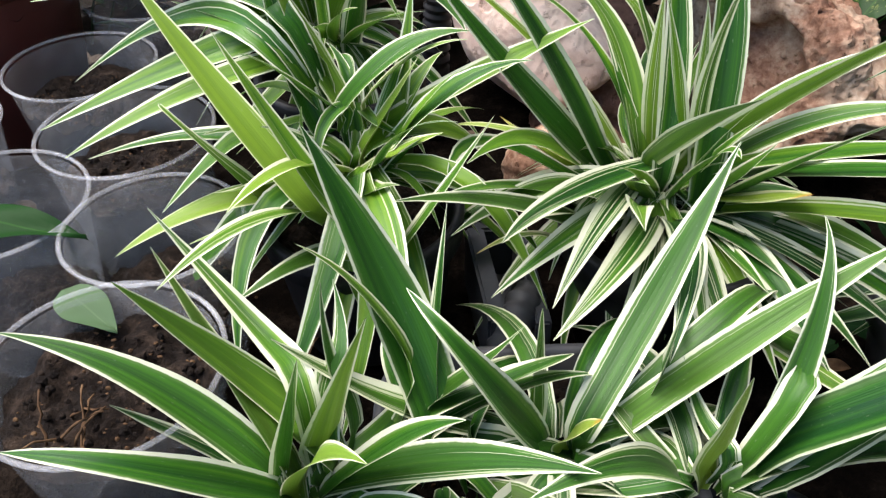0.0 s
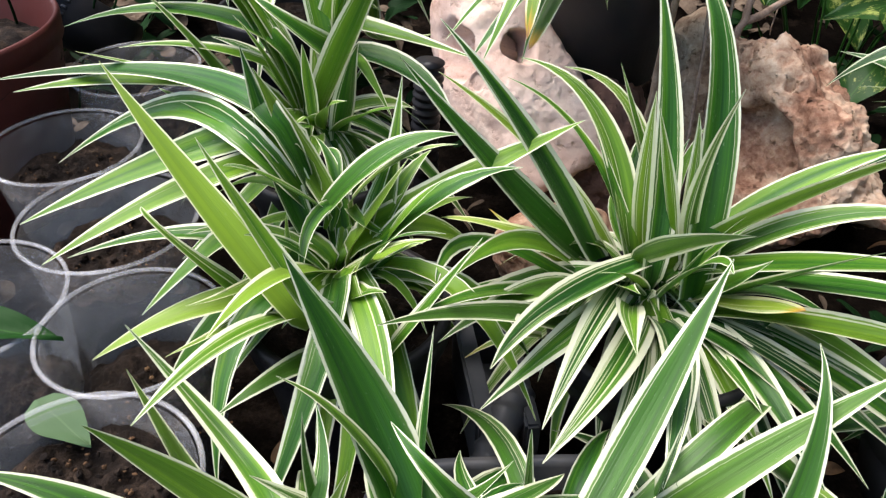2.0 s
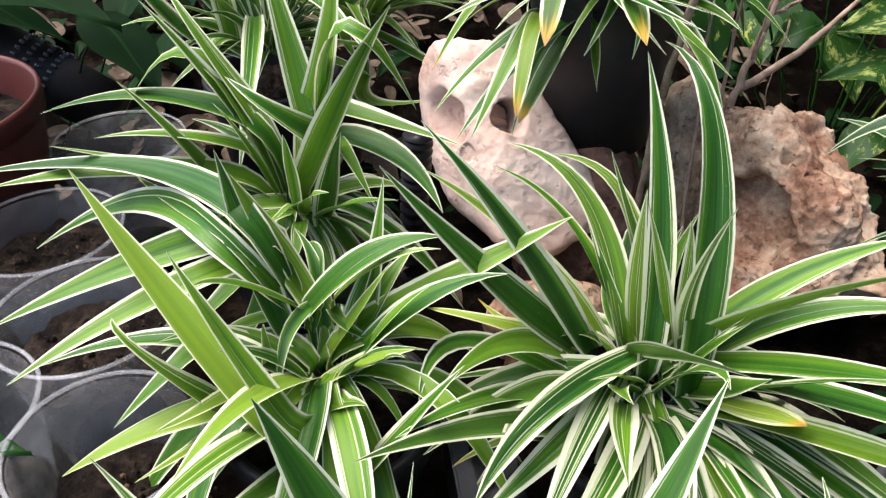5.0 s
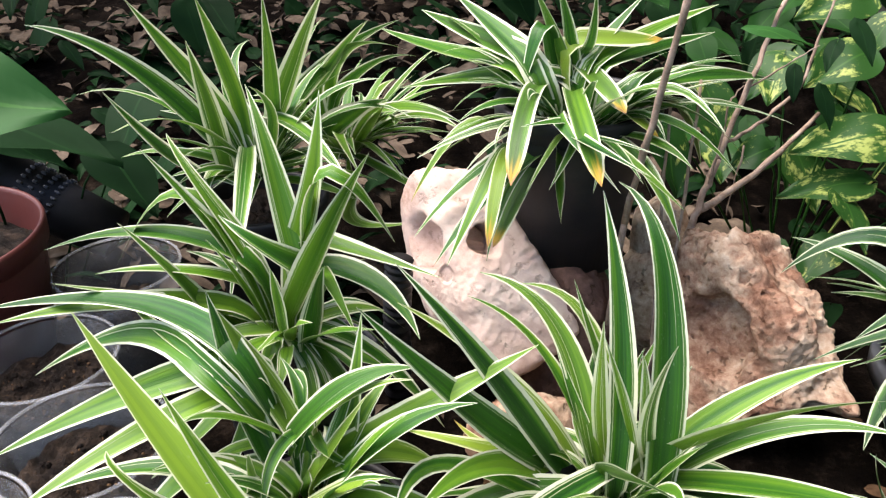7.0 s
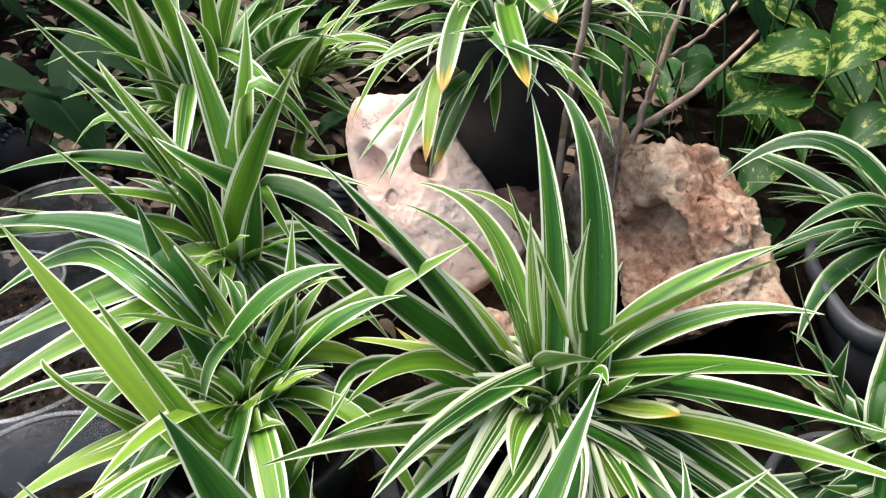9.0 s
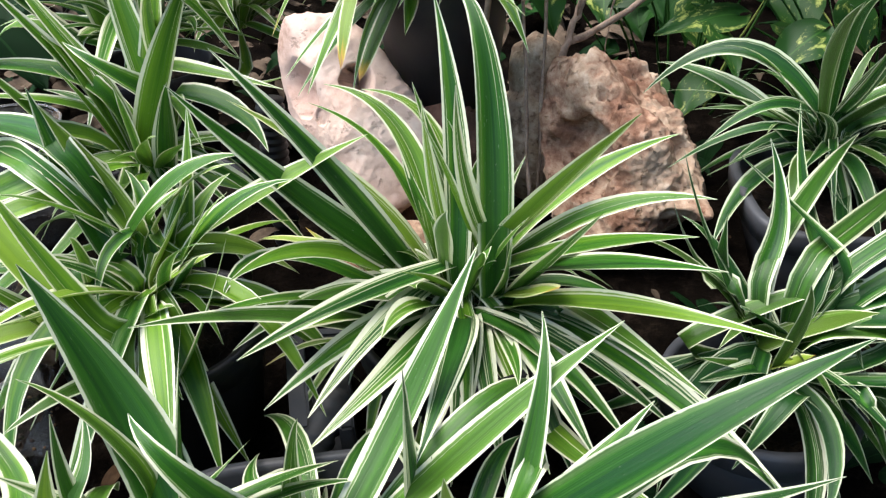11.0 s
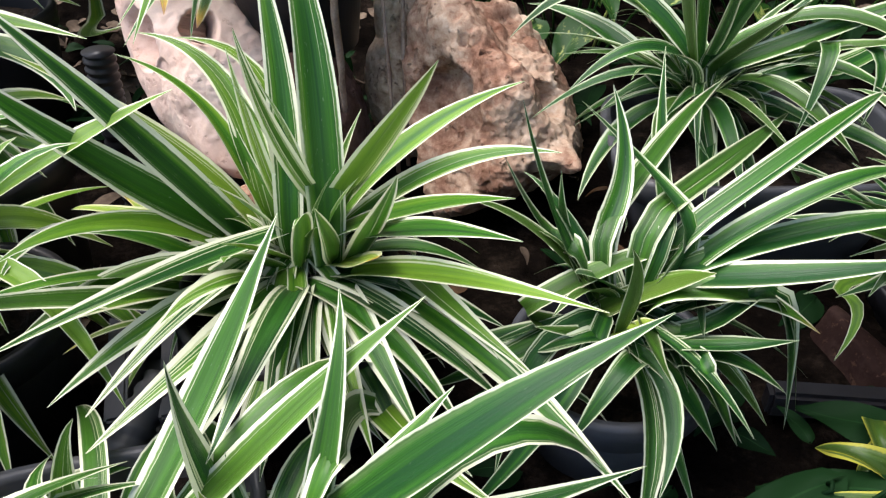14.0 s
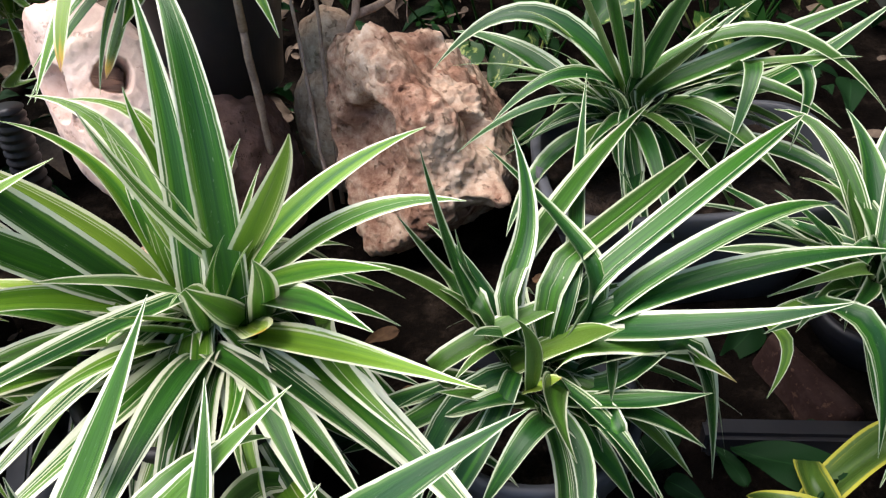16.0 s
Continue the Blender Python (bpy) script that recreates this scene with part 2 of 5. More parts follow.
BAG = plastic("black_grow_bag", (0.016, 0.016, 0.019), 0.36, 0.45, (0.05, 0.038, 0.034))
BLACK = plastic("black_plastic", (0.008, 0.008, 0.010), 0.45, 0.25, (0.05, 0.04, 0.035))
GREY = plastic("grey_plastic", (0.045, 0.048, 0.055), 0.42, 0.4, (0.10, 0.09, 0.08))
RED = plastic("red_brown_plastic", (0.085, 0.020, 0.016), 0.45, 0.3, (0.05, 0.035, 0.03))
CLEAR = clear_plastic("clear_plastic", 0.045, 0.085)
RIM = clear_plastic("milky_plastic", 0.13, 0.16)
BARK = rough_solid("bark", [(0.3, (0.12, 0.075, 0.05)), (0.5, (0.28, 0.20, 0.15)), (0.7, (0.44, 0.34, 0.27))], 60, 0.9, 0.8, 0.002)
BROWNED = rough_solid("old_leaf", [(0.3, (0.034, 0.024, 0.017)), (0.5, (0.085, 0.062, 0.044)), (0.7, (0.16, 0.12, 0.085))], 30, 0.9, 0.5, 0.002)
DRY = rough_solid("dry_leaf", [(0.3, (0.03, 0.016, 0.009)), (0.5, (0.09, 0.05, 0.025)), (0.7, (0.20, 0.12, 0.06))], 30, 0.8, 0.5, 0.002)


# ---- shapes ----
def mesh_of(name, bm, mat, shade=True):
    me = bpy.data.meshes.new(name)
    bm.normal_update()
    bm.to_mesh(me)
    bm.free()
    me.materials.append(mat)
    if shade:
        for p in me.polygons:
            p.use_smooth = True
    return me


def part(name, bm, mat, parent=None, label="", shade=True):
    ob = new(name, mesh_of(name, bm, mat, shade))
    ob.parent = parent
    return tagged(ob, label)


def thing(name, place, label, category, group="", kind=""):
    ob = new(name)
    ob.empty_display_size = 0.02
    ob.location = place
    return tagged(ob, label, category, group, kind)


ACROSS = (-1.0, -0.66, -0.3, 0.0, 0.3, 0.66, 1.0)


def spine(base, tip, rise, bend, root, steps, sway=0.0):
    """Points and directions along a leaf: from the root over the base, then in a bow to the tip."""
    chord = tip - base
    flat = Vector((chord.x, chord.y, 0))
    flat = flat.normalized() if flat.length > 0.01 else Vector((1, 0, 0))
    perp = Vector((-flat.y, flat.x, 0))
    middle = (base + tip) / 2 + perp * bend + flat * sway + Vector((0, 0, rise))
    knee = 2 * middle - (base + tip) / 2

    def bow(a, k, c, s):
        return (1 - s) ** 2 * a + 2 * s * (1 - s) * k + s * s * c

    line = []
    if root is not None and (base - root).length > 0.012:
        away = (knee - base).normalized()
        turn = base - away * (base - root).length * 0.5
        line += [bow(root, turn, base, k / 12) for k in range(12)]
    line += [bow(base, knee, tip, k / 40) for k in range(41)]
    run = [0.0]
    for p, q in zip(line, line[1:]):
        run.append(run[-1] + (q - p).length)
    out, k = [], 0
    for i in range(steps + 1):
        want = run[-1] * i / steps
        while k < len(run) - 2 and run[k + 1] < want:
            k += 1
        f = (want - run[k]) / max(run[k + 1] - run[k], 1e-9)
        out.append((line[k].lerp(line[k + 1], f), (line[min(k + 2, len(line) - 1)] - line[max(k - 1, 0)]).normalized()))
    return out, perp


def strap(bm, base, tip, rise, bend, width, twist, steps=18, fold=0.2, stem=0.7, blunt=1.5, wave=0.0, root=None, sway=0.0):
    """A strap leaf along a bow from base to tip: rise lifts its middle, bend swings it sideways, sway pushes it outwards, twist turns its face."""
    base, tip = Vector(base), Vector(tip)
    line, perp = spine(base, tip, rise, bend, root, steps, sway)
    axis = (tip - base).normalized()
    turned = Matrix.Rotation(radians(twist), 3, axis) @ perp
    uv = bm.loops.layers.uv.verify()
    rows = []
    for i, (p, d) in enumerate(line):
        s = i / steps
        side = turned - d * turned.dot(d)
        side = side.normalized() if side.length > 0.05 else perp
        up = side.cross(d)
        if up.z < 0:
            up = -up
        w = width / 2 * (stem + (1 - stem) * math.sin(math.pi * min(s / 0.8, 0.5))) * (1 - max(0.0, (s - 0.45) / 0.55) ** blunt)
        w = max(w * min(1.0, 0.35 + s * 5), 0.0002)
        row = []
        for a in ACROSS:
            h = fold * w * (abs(a) - 0.3) * (1.3 - s) + wave * w * math.sin(9 * s + 2 * a)
            row.append(bm.verts.new(p + side * (a * w) + up * h))
        rows.append(row)
    for i in range(steps):
        for k in range(len(ACROSS) - 1):
            f = bm.faces.new((rows[i][k], rows[i][k + 1], rows[i + 1][k + 1], rows[i + 1][k]))
            for loop, (x, y) in zip(f.loops, ((ACROSS[k], i), (ACROSS[k + 1], i), (ACROSS[k + 1], i + 1), (ACROSS[k], i + 1))):
                loop[uv].uv = ((x + 1) / 2, y / steps)


tint = random.Random(4)


def blade(plant, tip, base, rise, bend, width, twist=0, yellow=None, white=None, wither=0.0, light=None, **shape):
    """One leaf of a plant, given in world places. light: from dark (0) to fresh (1) green; also used to shade or
    brighten whole plants.
    """
    o = Vector(plant.location)
    start = Vector(base) - o
    root = Vector((start.x, start.y, 0.0))
    root = root * min(1.0, 0.012 / max(root.length, 1e-6))
    bm = bmesh.new()
    strap(bm, start, Vector(tip) - o, rise, bend, width, twist, fold=tint.uniform(0.22, 0.46), wave=tint.uniform(0.02, 0.09), root=root, **shape)
    ob = part("leaf", bm, LEAF, plant)
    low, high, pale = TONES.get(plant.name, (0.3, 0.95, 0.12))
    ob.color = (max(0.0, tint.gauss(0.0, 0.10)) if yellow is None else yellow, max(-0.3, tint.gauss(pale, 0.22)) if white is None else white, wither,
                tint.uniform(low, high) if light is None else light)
    return ob


# tone range per plant; brighter left and darker right stand for the light there
TONES = {}


def tuft(plant, count, reach, seed, low=-0.02, high=0.10, width=(0.010, 0.018), whites=(-0.2, 0, 0, 0.5)):
    """The young and the shaded leaves that fill a rosette."""
    r = random.Random(seed)
    o = Vector(plant.location)
    for k in range(count):
        a = 2.4 * k + r.uniform(-0.5, 0.5)
        d = reach * r.uniform(0.45, 1.0)
        z = r.uniform(low, high)
        tip = o + Vector((math.cos(a) * d, math.sin(a) * d, z))
        root = o + Vector((math.cos(a) * 0.012, math.sin(a) * 0.012, r.uniform(0.0, 0.02)))
        blade(plant, tip, root, d * r.uniform(0.06, 0.24), d * r.uniform(-0.16, 0.16), r.uniform(*width) * (0.4 + 0.6 * d / reach), r.uniform(-25, 25), white=r.choice(whites), steps=12)


def ring(bm, profile, sides=48, square=0.0, cap=False):
    """Turns a profile of (radius, height) round z; square pulls the circle towards a rounded square."""
    rows = []
    for rad, z in profile:
        row = []
        for k in range(sides):
            a = 2 * math.pi * k / sides
            c, s = math.cos(a), math.sin(a)
            q = 1.0 / max((abs(c) ** 5 + abs(s) ** 5) ** 0.2, 0.5)
            q = 1 + (q - 1) * square
            row.append(bm.verts.new((rad * q * c, rad * q * s, z)))
        rows.append(row)
    for a, b in zip(rows, rows[1:]):
        for k in range(sides):
            bm.faces.new((a[k], a[(k + 1) % sides], b[(k + 1) % sides], b[k]))
    if cap:
        bm.faces.new(list(reversed(rows[0])))
    return rows


def soil_disc(radius, z, seed, square=0.0, lumps=0.006):
    bm = bmesh.new()
    r = random.Random(seed)
    off = Vector((r.uniform(0, 50), r.uniform(0, 50), 0))
    n = 26
    rows = ring(bm, [(radius * (1 - k / n) + 1e-4, z) for k in range(n)], 72, square)
    for v in bm.verts:
        v.co.z += lumps * (noise.noise(v.co * 45 + off) + 0.9 * noise.noise(v.co * 130 + off) + 0.8 * abs(noise.noise(v.co * 300 + off)))
    bm.faces.new(rows[-1])
    return bm


def cup(x, y, rim=0.12, radius=0.057, soil=0.75, seed=1, label="clear plastic cup with dark soil inside", lean=(0, 0)):
    c = thing("plastic_cup", (x, y, 0), label, "cup", "clear plastic cups in the nursery bed")
    c.rotation_euler = (radians(lean[0]), radians(lean[1]), seed * 0.7)
    foot, t = radius * 0.70, 0.0009
    bm = bmesh.new()
    ring(bm, [(foot - 0.004, 0.001), (foot, 0.003), (foot + (radius - foot) * 0.5, rim * 0.5), (radius - 0.002, rim - 0.003),
              (radius - 0.002 - t, rim - 0.003), (foot + (radius - foot) * 0.5 - t, rim * 0.5), (foot - t, 0.004)], 56)
    wall = part("wall", bm, CLEAR, c)
    wall.visible_shadow = False
    bm = bmesh.new()
    lip = [(radius + 0.0015 * math.cos(a), rim - 0.001 + 0.0013 * math.sin(a)) for a in [2 * math.pi * k / 8 for k in range(9)]]
    ring(bm, lip, 56)
    part("rolled_rim", bm, RIM, c, "milky rolled plastic rim").visible_shadow = False
    if soil:
        h = rim * soil
        part("soil", soil_disc(foot + (radius - foot) * h / rim - 0.0025, h, seed), SOIL, c, "damp dark brown soil")
    return c


def pot(x, y, rim, radius, mat, label, square=0.0, name="flower_pot", soil=0.02, turn=0.0, lip=0.006, seed=3, taper=0.74, base_z=0.0):
    c = thing(name, (x, y, base_z), label, "pot")
    c.rotation_euler = (0, 0, radians(turn))
    foot = radius * taper
    h = rim - base_z
    bm = bmesh.new()
    ring(bm, [(foot, 0), (radius - lip, h - 0.022), (radius - lip, h - 0.02), (radius - 0.001, h - 0.02), (radius, h - 0.003), (radius - 0.001, h),
              (radius - lip, h), (radius - lip - 0.001, h - 0.004), (foot + 0.6 * (radius - foot) - 0.008, h * 0.5), (foot - 0.004, 0.004)], 64, square, cap=True)
    part("pot_wall", bm, mat, c, shade=True)
    part("soil", soil_disc(radius - lip - 0.002, h - soil, seed, square), SOIL, c, "dark potting soil")
    return c


def rock(centre, lobes, mat, seed, label, rough=0.10, planes=(), pits=(), ridges=(), fine=1.0, name="rock", level=6):
    """A weathered stone, broken up by noise at several scales. Its body is either lobes (offset and radii from the centre) merged into one,
    or worn flat faces (normal, distance); pits are holes (place, axis, radius, depth) and ridges swellings (from, to, radius, height)."""
    bm = bmesh.new()
    bmesh.ops.create_icosphere(bm, subdivisions=level, radius=1)
    off = Vector((seed * 7.1, seed * 3.3, seed * 1.7))
    faces = [(Vector(f[:3]), f[3]) for f in planes]
    for v in bm.verts:
        d = v.co.normalized()
        reach, weight = 0.0, 0.0
        for o, rad in lobes:
            # where the ray from the centre leaves this lobe
            a = sum((d[k] / rad[k]) ** 2 for k in range(3))
            b = sum(d[k] * o[k] / rad[k] ** 2 for k in range(3))
            c = sum((o[k] / rad[k]) ** 2 for k in range(3)) - 1
            q = b * b - a * c
            if q > 0:
                out = (b + math.sqrt(q)) / a
                if out > 0:
                    w = math.exp(out * 70)
                    reach, weight = reach + out * w, weight + w
        size = reach / weight if weight else 0.02
        if faces:
            size = sum((max(0.0, f.dot(d)) / g) ** 14 for f, g in faces) ** (-1 / 14)
        p = d * size
        for a, b, r, h in ridges:
            a, b = Vector(a), Vector(b)
            t = max(0.0, min(1.0, (p - a).dot(b - a) / (b - a).length_squared))
            g = max(0.0, 1 - (p - a.lerp(b, t)).length / r)
            size += h * g * g * (3 - 2 * g)
        p = d * size
        k = rough * (noise.noise(p * 14 + off) + 0.6 * noise.noise(p * 32 + off)) * 0.3
        k += fine * (0.06 * noise.noise(p * 70 + off) + 0.05 * (0.3 - abs(noise.noise(p * 110 + off))) + 0.02 * noise.noise(p * 260 + off))
        v.co = d * max(size * (1 + k), 0.004)
        for place, axis, r, depth in pits:
            way, axis = v.co - Vector(place), Vector(axis).normalized()
            along = way.dot(axis)
            across = (way - axis * along).length * (1 + 0.25 * noise.noise(v.co * 60 + off))
            if across < r and along > -2.5 * r:
                t = min(1.0, (1 - across / r) * 3.0)
                v.co -= axis * depth * t * t * (3 - 2 * t)
    me = mesh_of(name, bm, mat)
    ob = new(name, me)
    ob.location = centre
    return tagged(ob, label, "rock")


def heart(bm, m, length, width, curl=0.15, fold=0.12, lobes=0.16):
    """A heart-shaped blade in the xy plane, stalk end at the origin, tip towards +y, laid by the matrix m."""
    uv = bm.loops.layers.uv.verify()
    rows, n = [], 14
    for i in range(n + 1):
        s = i / n
        w = width / 2 * (math.sin(math.pi * min(1.0, s ** 0.62)) ** 0.8 * (1 - 0.25 * s) + 0.002)
        row = []
        for a in ACROSS:
            back = lobes * length * abs(a) ** 1.5 * max(0.0, 1 - s * 3.2)
            y = length * s - back
            z = fold * w * abs(a) - curl * length * s * s + 0.03 * length * math.sin(7 * s + 3 * a)
            row.append(bm.verts.new(m @ Vector((a * w, y, z))))
        rows.append(row)
    for i in range(n):
        for k in range(len(ACROSS) - 1):
            f = bm.faces.new((rows[i][k], rows[i][k + 1], rows[i + 1][k + 1], rows[i + 1][k]))
            for loop, (x, y) in zip(f.loops, ((ACROSS[k], i), (ACROSS[k + 1], i), (ACROSS[k + 1], i + 1), (ACROSS[k], i + 1))):
                loop[uv].uv = ((x + 1) / 2, y / n)


def tube(bm, points, radii, sides=8):
    pts = [Vector(p) for p in points]
    rows = []
    for i, p in enumerate(pts):
        d = (pts[min(i + 1, len(pts) - 1)] - pts[max(i - 1, 0)]).normalized()
        x = d.orthogonal().normalized()
        y = d.cross(x)
        rows.append([bm.verts.new(p + (x * math.cos(2 * math.pi * k / sides) + y * math.sin(2 * math.pi * k / sides)) * radii[i]) for k in range(sides)])
    for a, b in zip(rows, rows[1:]):
        best = min(range(sides), key=lambda q: (a[0].co - b[q].co).length)
        for k in range(sides):
            bm.faces.new((a[k], a[(k + 1) % sides], b[(k + 1 + best) % sides], b[(k + best) % sides]))
    bm.faces.new(list(reversed(rows[0])))
    bm.faces.new(rows[-1])


def bough(a, b, sag, r0, r1, seed, n=9, kink=0.006):
    r = random.Random(seed)
    a, b = Vector(a), Vector(b)
    pts = [a.lerp(b, i / n) + Vector((0, 0, sag * 4 * (i / n) * (1 - i / n))) + Vector((r.uniform(-kink, kink), r.uniform(-kink, kink), r.uniform(-kink, kink))) * (0 < i < n) for i in range(n + 1)]
    return pts, [(r0 + (r1 - r0) * i / n) * r.uniform(0.88, 1.12) for i in range(n + 1)]


# ---- ground ----
bm = bmesh.new()
bmesh.ops.create_grid(bm, x_segments=150, y_segments=150, size=1.0)
for v in bm.verts:
    v.co.x, v.co.y = v.co.x * 1.5 + 0.1, v.co.y * 1.5 + 0.9
    far = max(0.0, (v.co.y - 0.85) / 0.5)
    v.co.z = 0.012 * noise.noise(v.co * 6) + 0.006 * noise.noise(v.co * 25) + min(1.0, far) ** 1.5 * (0.10 + 0.06 * noise.noise(v.co * 3)) - 0.006
outer = [bm.verts.new((sx * 60, sy * 60, -0.01)) for sx, sy in ((-1, -1), (1, -1), (1, 1), (-1, 1))]
corner = [bm.verts.new((0.1 + sx * 1.5, 0.9 + sy * 1.5, -0.012)) for sx, sy in ((-1, -1), (1, -1), (1, 1), (-1, 1))]
for k in range(4):
    bm.faces.new((outer[k], outer[(k + 1) % 4], corner[(k + 1) % 4], corner[k]))
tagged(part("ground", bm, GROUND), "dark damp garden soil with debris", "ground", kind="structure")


def wall(name, x0, x1, y0, y1, height):
    bm = bmesh.new()
    bmesh.ops.create_cube(bm, size=1.0)
    bm.transform(Matrix.Translation(((x0 + x1) / 2, (y0 + y1) / 2, height / 2 - 0.05)) @ Matrix.Diagonal((x1 - x0, y1 - y0, height + 0.1, 1)))
    return tagged(part(name, bm, SHADE_WALL, shade=False), "unseen dark wall added to block sky light", "wall", kind="structure")


# walls out of view, added only to cut sky light from right and back
wall("shade_wall_east", 0.98, 1.13, -1.2, 2.4, 2.4)
wall("shade_wall_north", -2.2, 0.98, 2.25, 2.4, 1.7)

# ---- rocks ----
rock((0.085, 0.675, 0.09), (), PINK_ROCK, 3, "pale pink weathered limestone with a round hole", rough=0.08,
     planes=((-0.112, 0.511, 0.852, 0.116), (0.764, 0.302, 0.571, 0.073), (0.895, 0.195, 0.402, 0.069), (0.528, -0.452, -0.719, 0.085), (-0.607, -0.383, -0.696, 0.051),
             (-0.929, -0.155, -0.337, 0.054), (-0.999, 0.019, -0.049, 0.073), (-0.755, -0.624, 0.20, 0.045), (0.12, -0.618, 0.777, 0.060), (0.101, -0.858, 0.504, 0.060), (0.0, 0.995, 0.1, 0.066), (0, 0, -1, 0.09)),
     pits=(((0.004, -0.011, 0.062), (0.30, -0.86, 0.40), 0.0165, 0.046), ((-0.035, -0.035, 0.040), (-0.3, -0.7, 0.5), 0.009, 0.003), ((-0.062, 0.0, 0.055), (-0.9, -0.2, 0.3), 0.026, 0.022)),
     ridges=(((0.0, -0.04, 0.02), (0.05, -0.05, 0.0), 0.03, 0.006), ((-0.06, 0.03, 0.10), (-0.02, 0.03, 0.11), 0.03, 0.006)), fine=0.38, level=7)
rock((0.325, 0.605, 0.06), (), TAN_ROCK, 8, "tan rough pitted limestone boulder with a pale ridge", rough=0.12,
     planes=((-0.657, 0.623, 0.425, 0.093), (-0.045, 0.583, 0.811, 0.112), (0.844, 0.057, 0.533, 0.084), (0.921, -0.172, 0.277, 0.070), (0.446, -0.649, -0.616, 0.058), (0.164, -0.615, -0.771, 0.060),
             (-0.918, 0.25, -0.308, 0.060), (-0.70, -0.62, 0.35, 0.050), (0.15, -0.35, 0.92, 0.070), (0.30, -0.70, 0.64, 0.066), (0.10, -0.958, 0.202, 0.082), (0.0, 0.981, 0.196, 0.121), (0, 0, -1, 0.08)),
     pits=(((-0.048, -0.020, 0.040), (-0.75, -0.55, 0.20), 0.040, 0.022), ((0.050, -0.036, 0.048), (0.75, -0.5, 0.3), 0.017, 0.026), ((0.040, 0.035, 0.080), (0.1, -0.3, 0.9), 0.030, 0.009),
           ((-0.020, 0.000, 0.078), (-0.2, -0.6, 0.7), 0.005, 0.008), ((-0.010, -0.016, 0.074), (0, -0.7, 0.7), 0.004, 0.007), ((0.066, -0.010, 0.05), (0.8, -0.4, 0.4), 0.011, 0.014), ((0.03, -0.07, 0.0), (0.2, -0.9, 0.2), 0.016, 0.010)),
     ridges=(((-0.046, 0.040, 0.085), (-0.020, 0.008, 0.082), 0.030, 0.022), ((-0.020, 0.008, 0.082), (0.006, -0.040, 0.058), 0.032, 0.020), ((0.006, -0.040, 0.058), (0.040, -0.072, 0.018), 0.034, 0.012),
             ((0.046, -0.074, 0.010), (0.062, -0.092, 0.004), 0.026, 0.030), ((-0.03, 0.07, 0.09), (0.06, 0.06, 0.09), 0.025, 0.006)), fine=0.9, level=7)
rock((0.268, 0.706, 0.06), [((0.0, 0.0, 0.0), (0.044, 0.040, 0.075)), ((-0.004, 0.012, 0.070), (0.030, 0.028, 0.042)), ((0.020, 0.0, 0.045), (0.030, 0.030, 0.040))], LIT_TAN_ROCK, 12, "tan limestone chunk standing behind the boulder, paled to look lit", rough=0.20, fine=0.8, level=6)
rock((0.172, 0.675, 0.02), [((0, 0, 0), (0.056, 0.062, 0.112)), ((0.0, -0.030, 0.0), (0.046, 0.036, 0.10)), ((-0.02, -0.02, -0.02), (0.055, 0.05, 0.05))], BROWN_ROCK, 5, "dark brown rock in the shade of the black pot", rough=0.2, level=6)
rock((0.125, 0.545, 0.02), [((0, 0, 0), (0.055, 0.03, 0.045))], TAN_ROCK, 6, "small tan rock at the foot of the limestone", rough=0.2, level=6)
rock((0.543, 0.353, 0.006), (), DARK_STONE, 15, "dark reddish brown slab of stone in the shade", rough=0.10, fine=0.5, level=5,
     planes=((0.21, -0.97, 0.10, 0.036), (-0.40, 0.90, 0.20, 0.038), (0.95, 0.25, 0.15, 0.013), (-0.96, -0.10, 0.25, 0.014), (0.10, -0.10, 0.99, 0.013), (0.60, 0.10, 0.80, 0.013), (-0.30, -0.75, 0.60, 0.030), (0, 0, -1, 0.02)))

# ---- cups and pots ----
cup(-0.264, 0.537, seed=1)
cup(-0.197, 0.443, seed=2, radius=0.059, soil=0.7)
cup(-0.252, 0.358, seed=3, soil=0.25, label="clear plastic cup almost empty, dark at the bottom")
cup(-0.146, 0.338, seed=4, radius=0.052, soil=0.55, label="clear plastic cup half full of dark soil")
cup(-0.138, 0.231, seed=5, radius=0.058, soil=0.80)
cup(-0.345, 0.44, seed=6, soil=0.5)
cup(-0.255, 0.675, seed=7, soil=0.55)
pot(-0.405, 0.632, 0.175, 0.106, RED, "red-brown plastic flower pot with dark soil", seed=11, soil=0.035, lip=0.004)
pot(-0.03, 0.385, 0.10, 0.066, BLACK, "black plastic nursery pot under a spider plant", seed=12)
pot(0.165, 0.375, 0.10, 0.070, BLACK, "black plastic nursery pot under a spider plant", seed=13)
pot(0.072, 0.210, 0.072, 0.082, GREY, "grey square plastic pot with a flat rim", square=1.0, seed=14, turn=4)
pot(-0.03, 0.165, 0.07, 0.055, BLACK, "black plastic nursery pot", seed=15)
pot(0.175, 0.165, 0.06, 0.050, BLACK, "black plastic nursery pot", seed=16)
pot(0.348, 0.326, 0.070, 0.062, GREY, "grey plastic nursery pot under a spider plant", seed=17)
planter = pot(0.518, 0.512, 0.095, 0.095, GREY, "dark grey rounded rectangular plastic planter", square=0.9, seed=18, turn=-8)
planter.scale = (1.22, 0.86, 1.0)
pot(-0.06, 0.53, 0.12, 0.066, BLACK, "black plastic nursery pot under a spider plant", seed=19)
pot(-0.14, 0.80, 0.13, 0.07, BLACK, "black plastic nursery pot", seed=20)
pot(0.172, 0.705, 0.270, 0.074, BAG, "tall black plastic pot with a hanging spider plant", seed=21, taper=0.66, base_z=0.115)
pot(0.605, 0.385, 0.035, 0.04, BLACK, "black plastic nursery pot", seed=22)

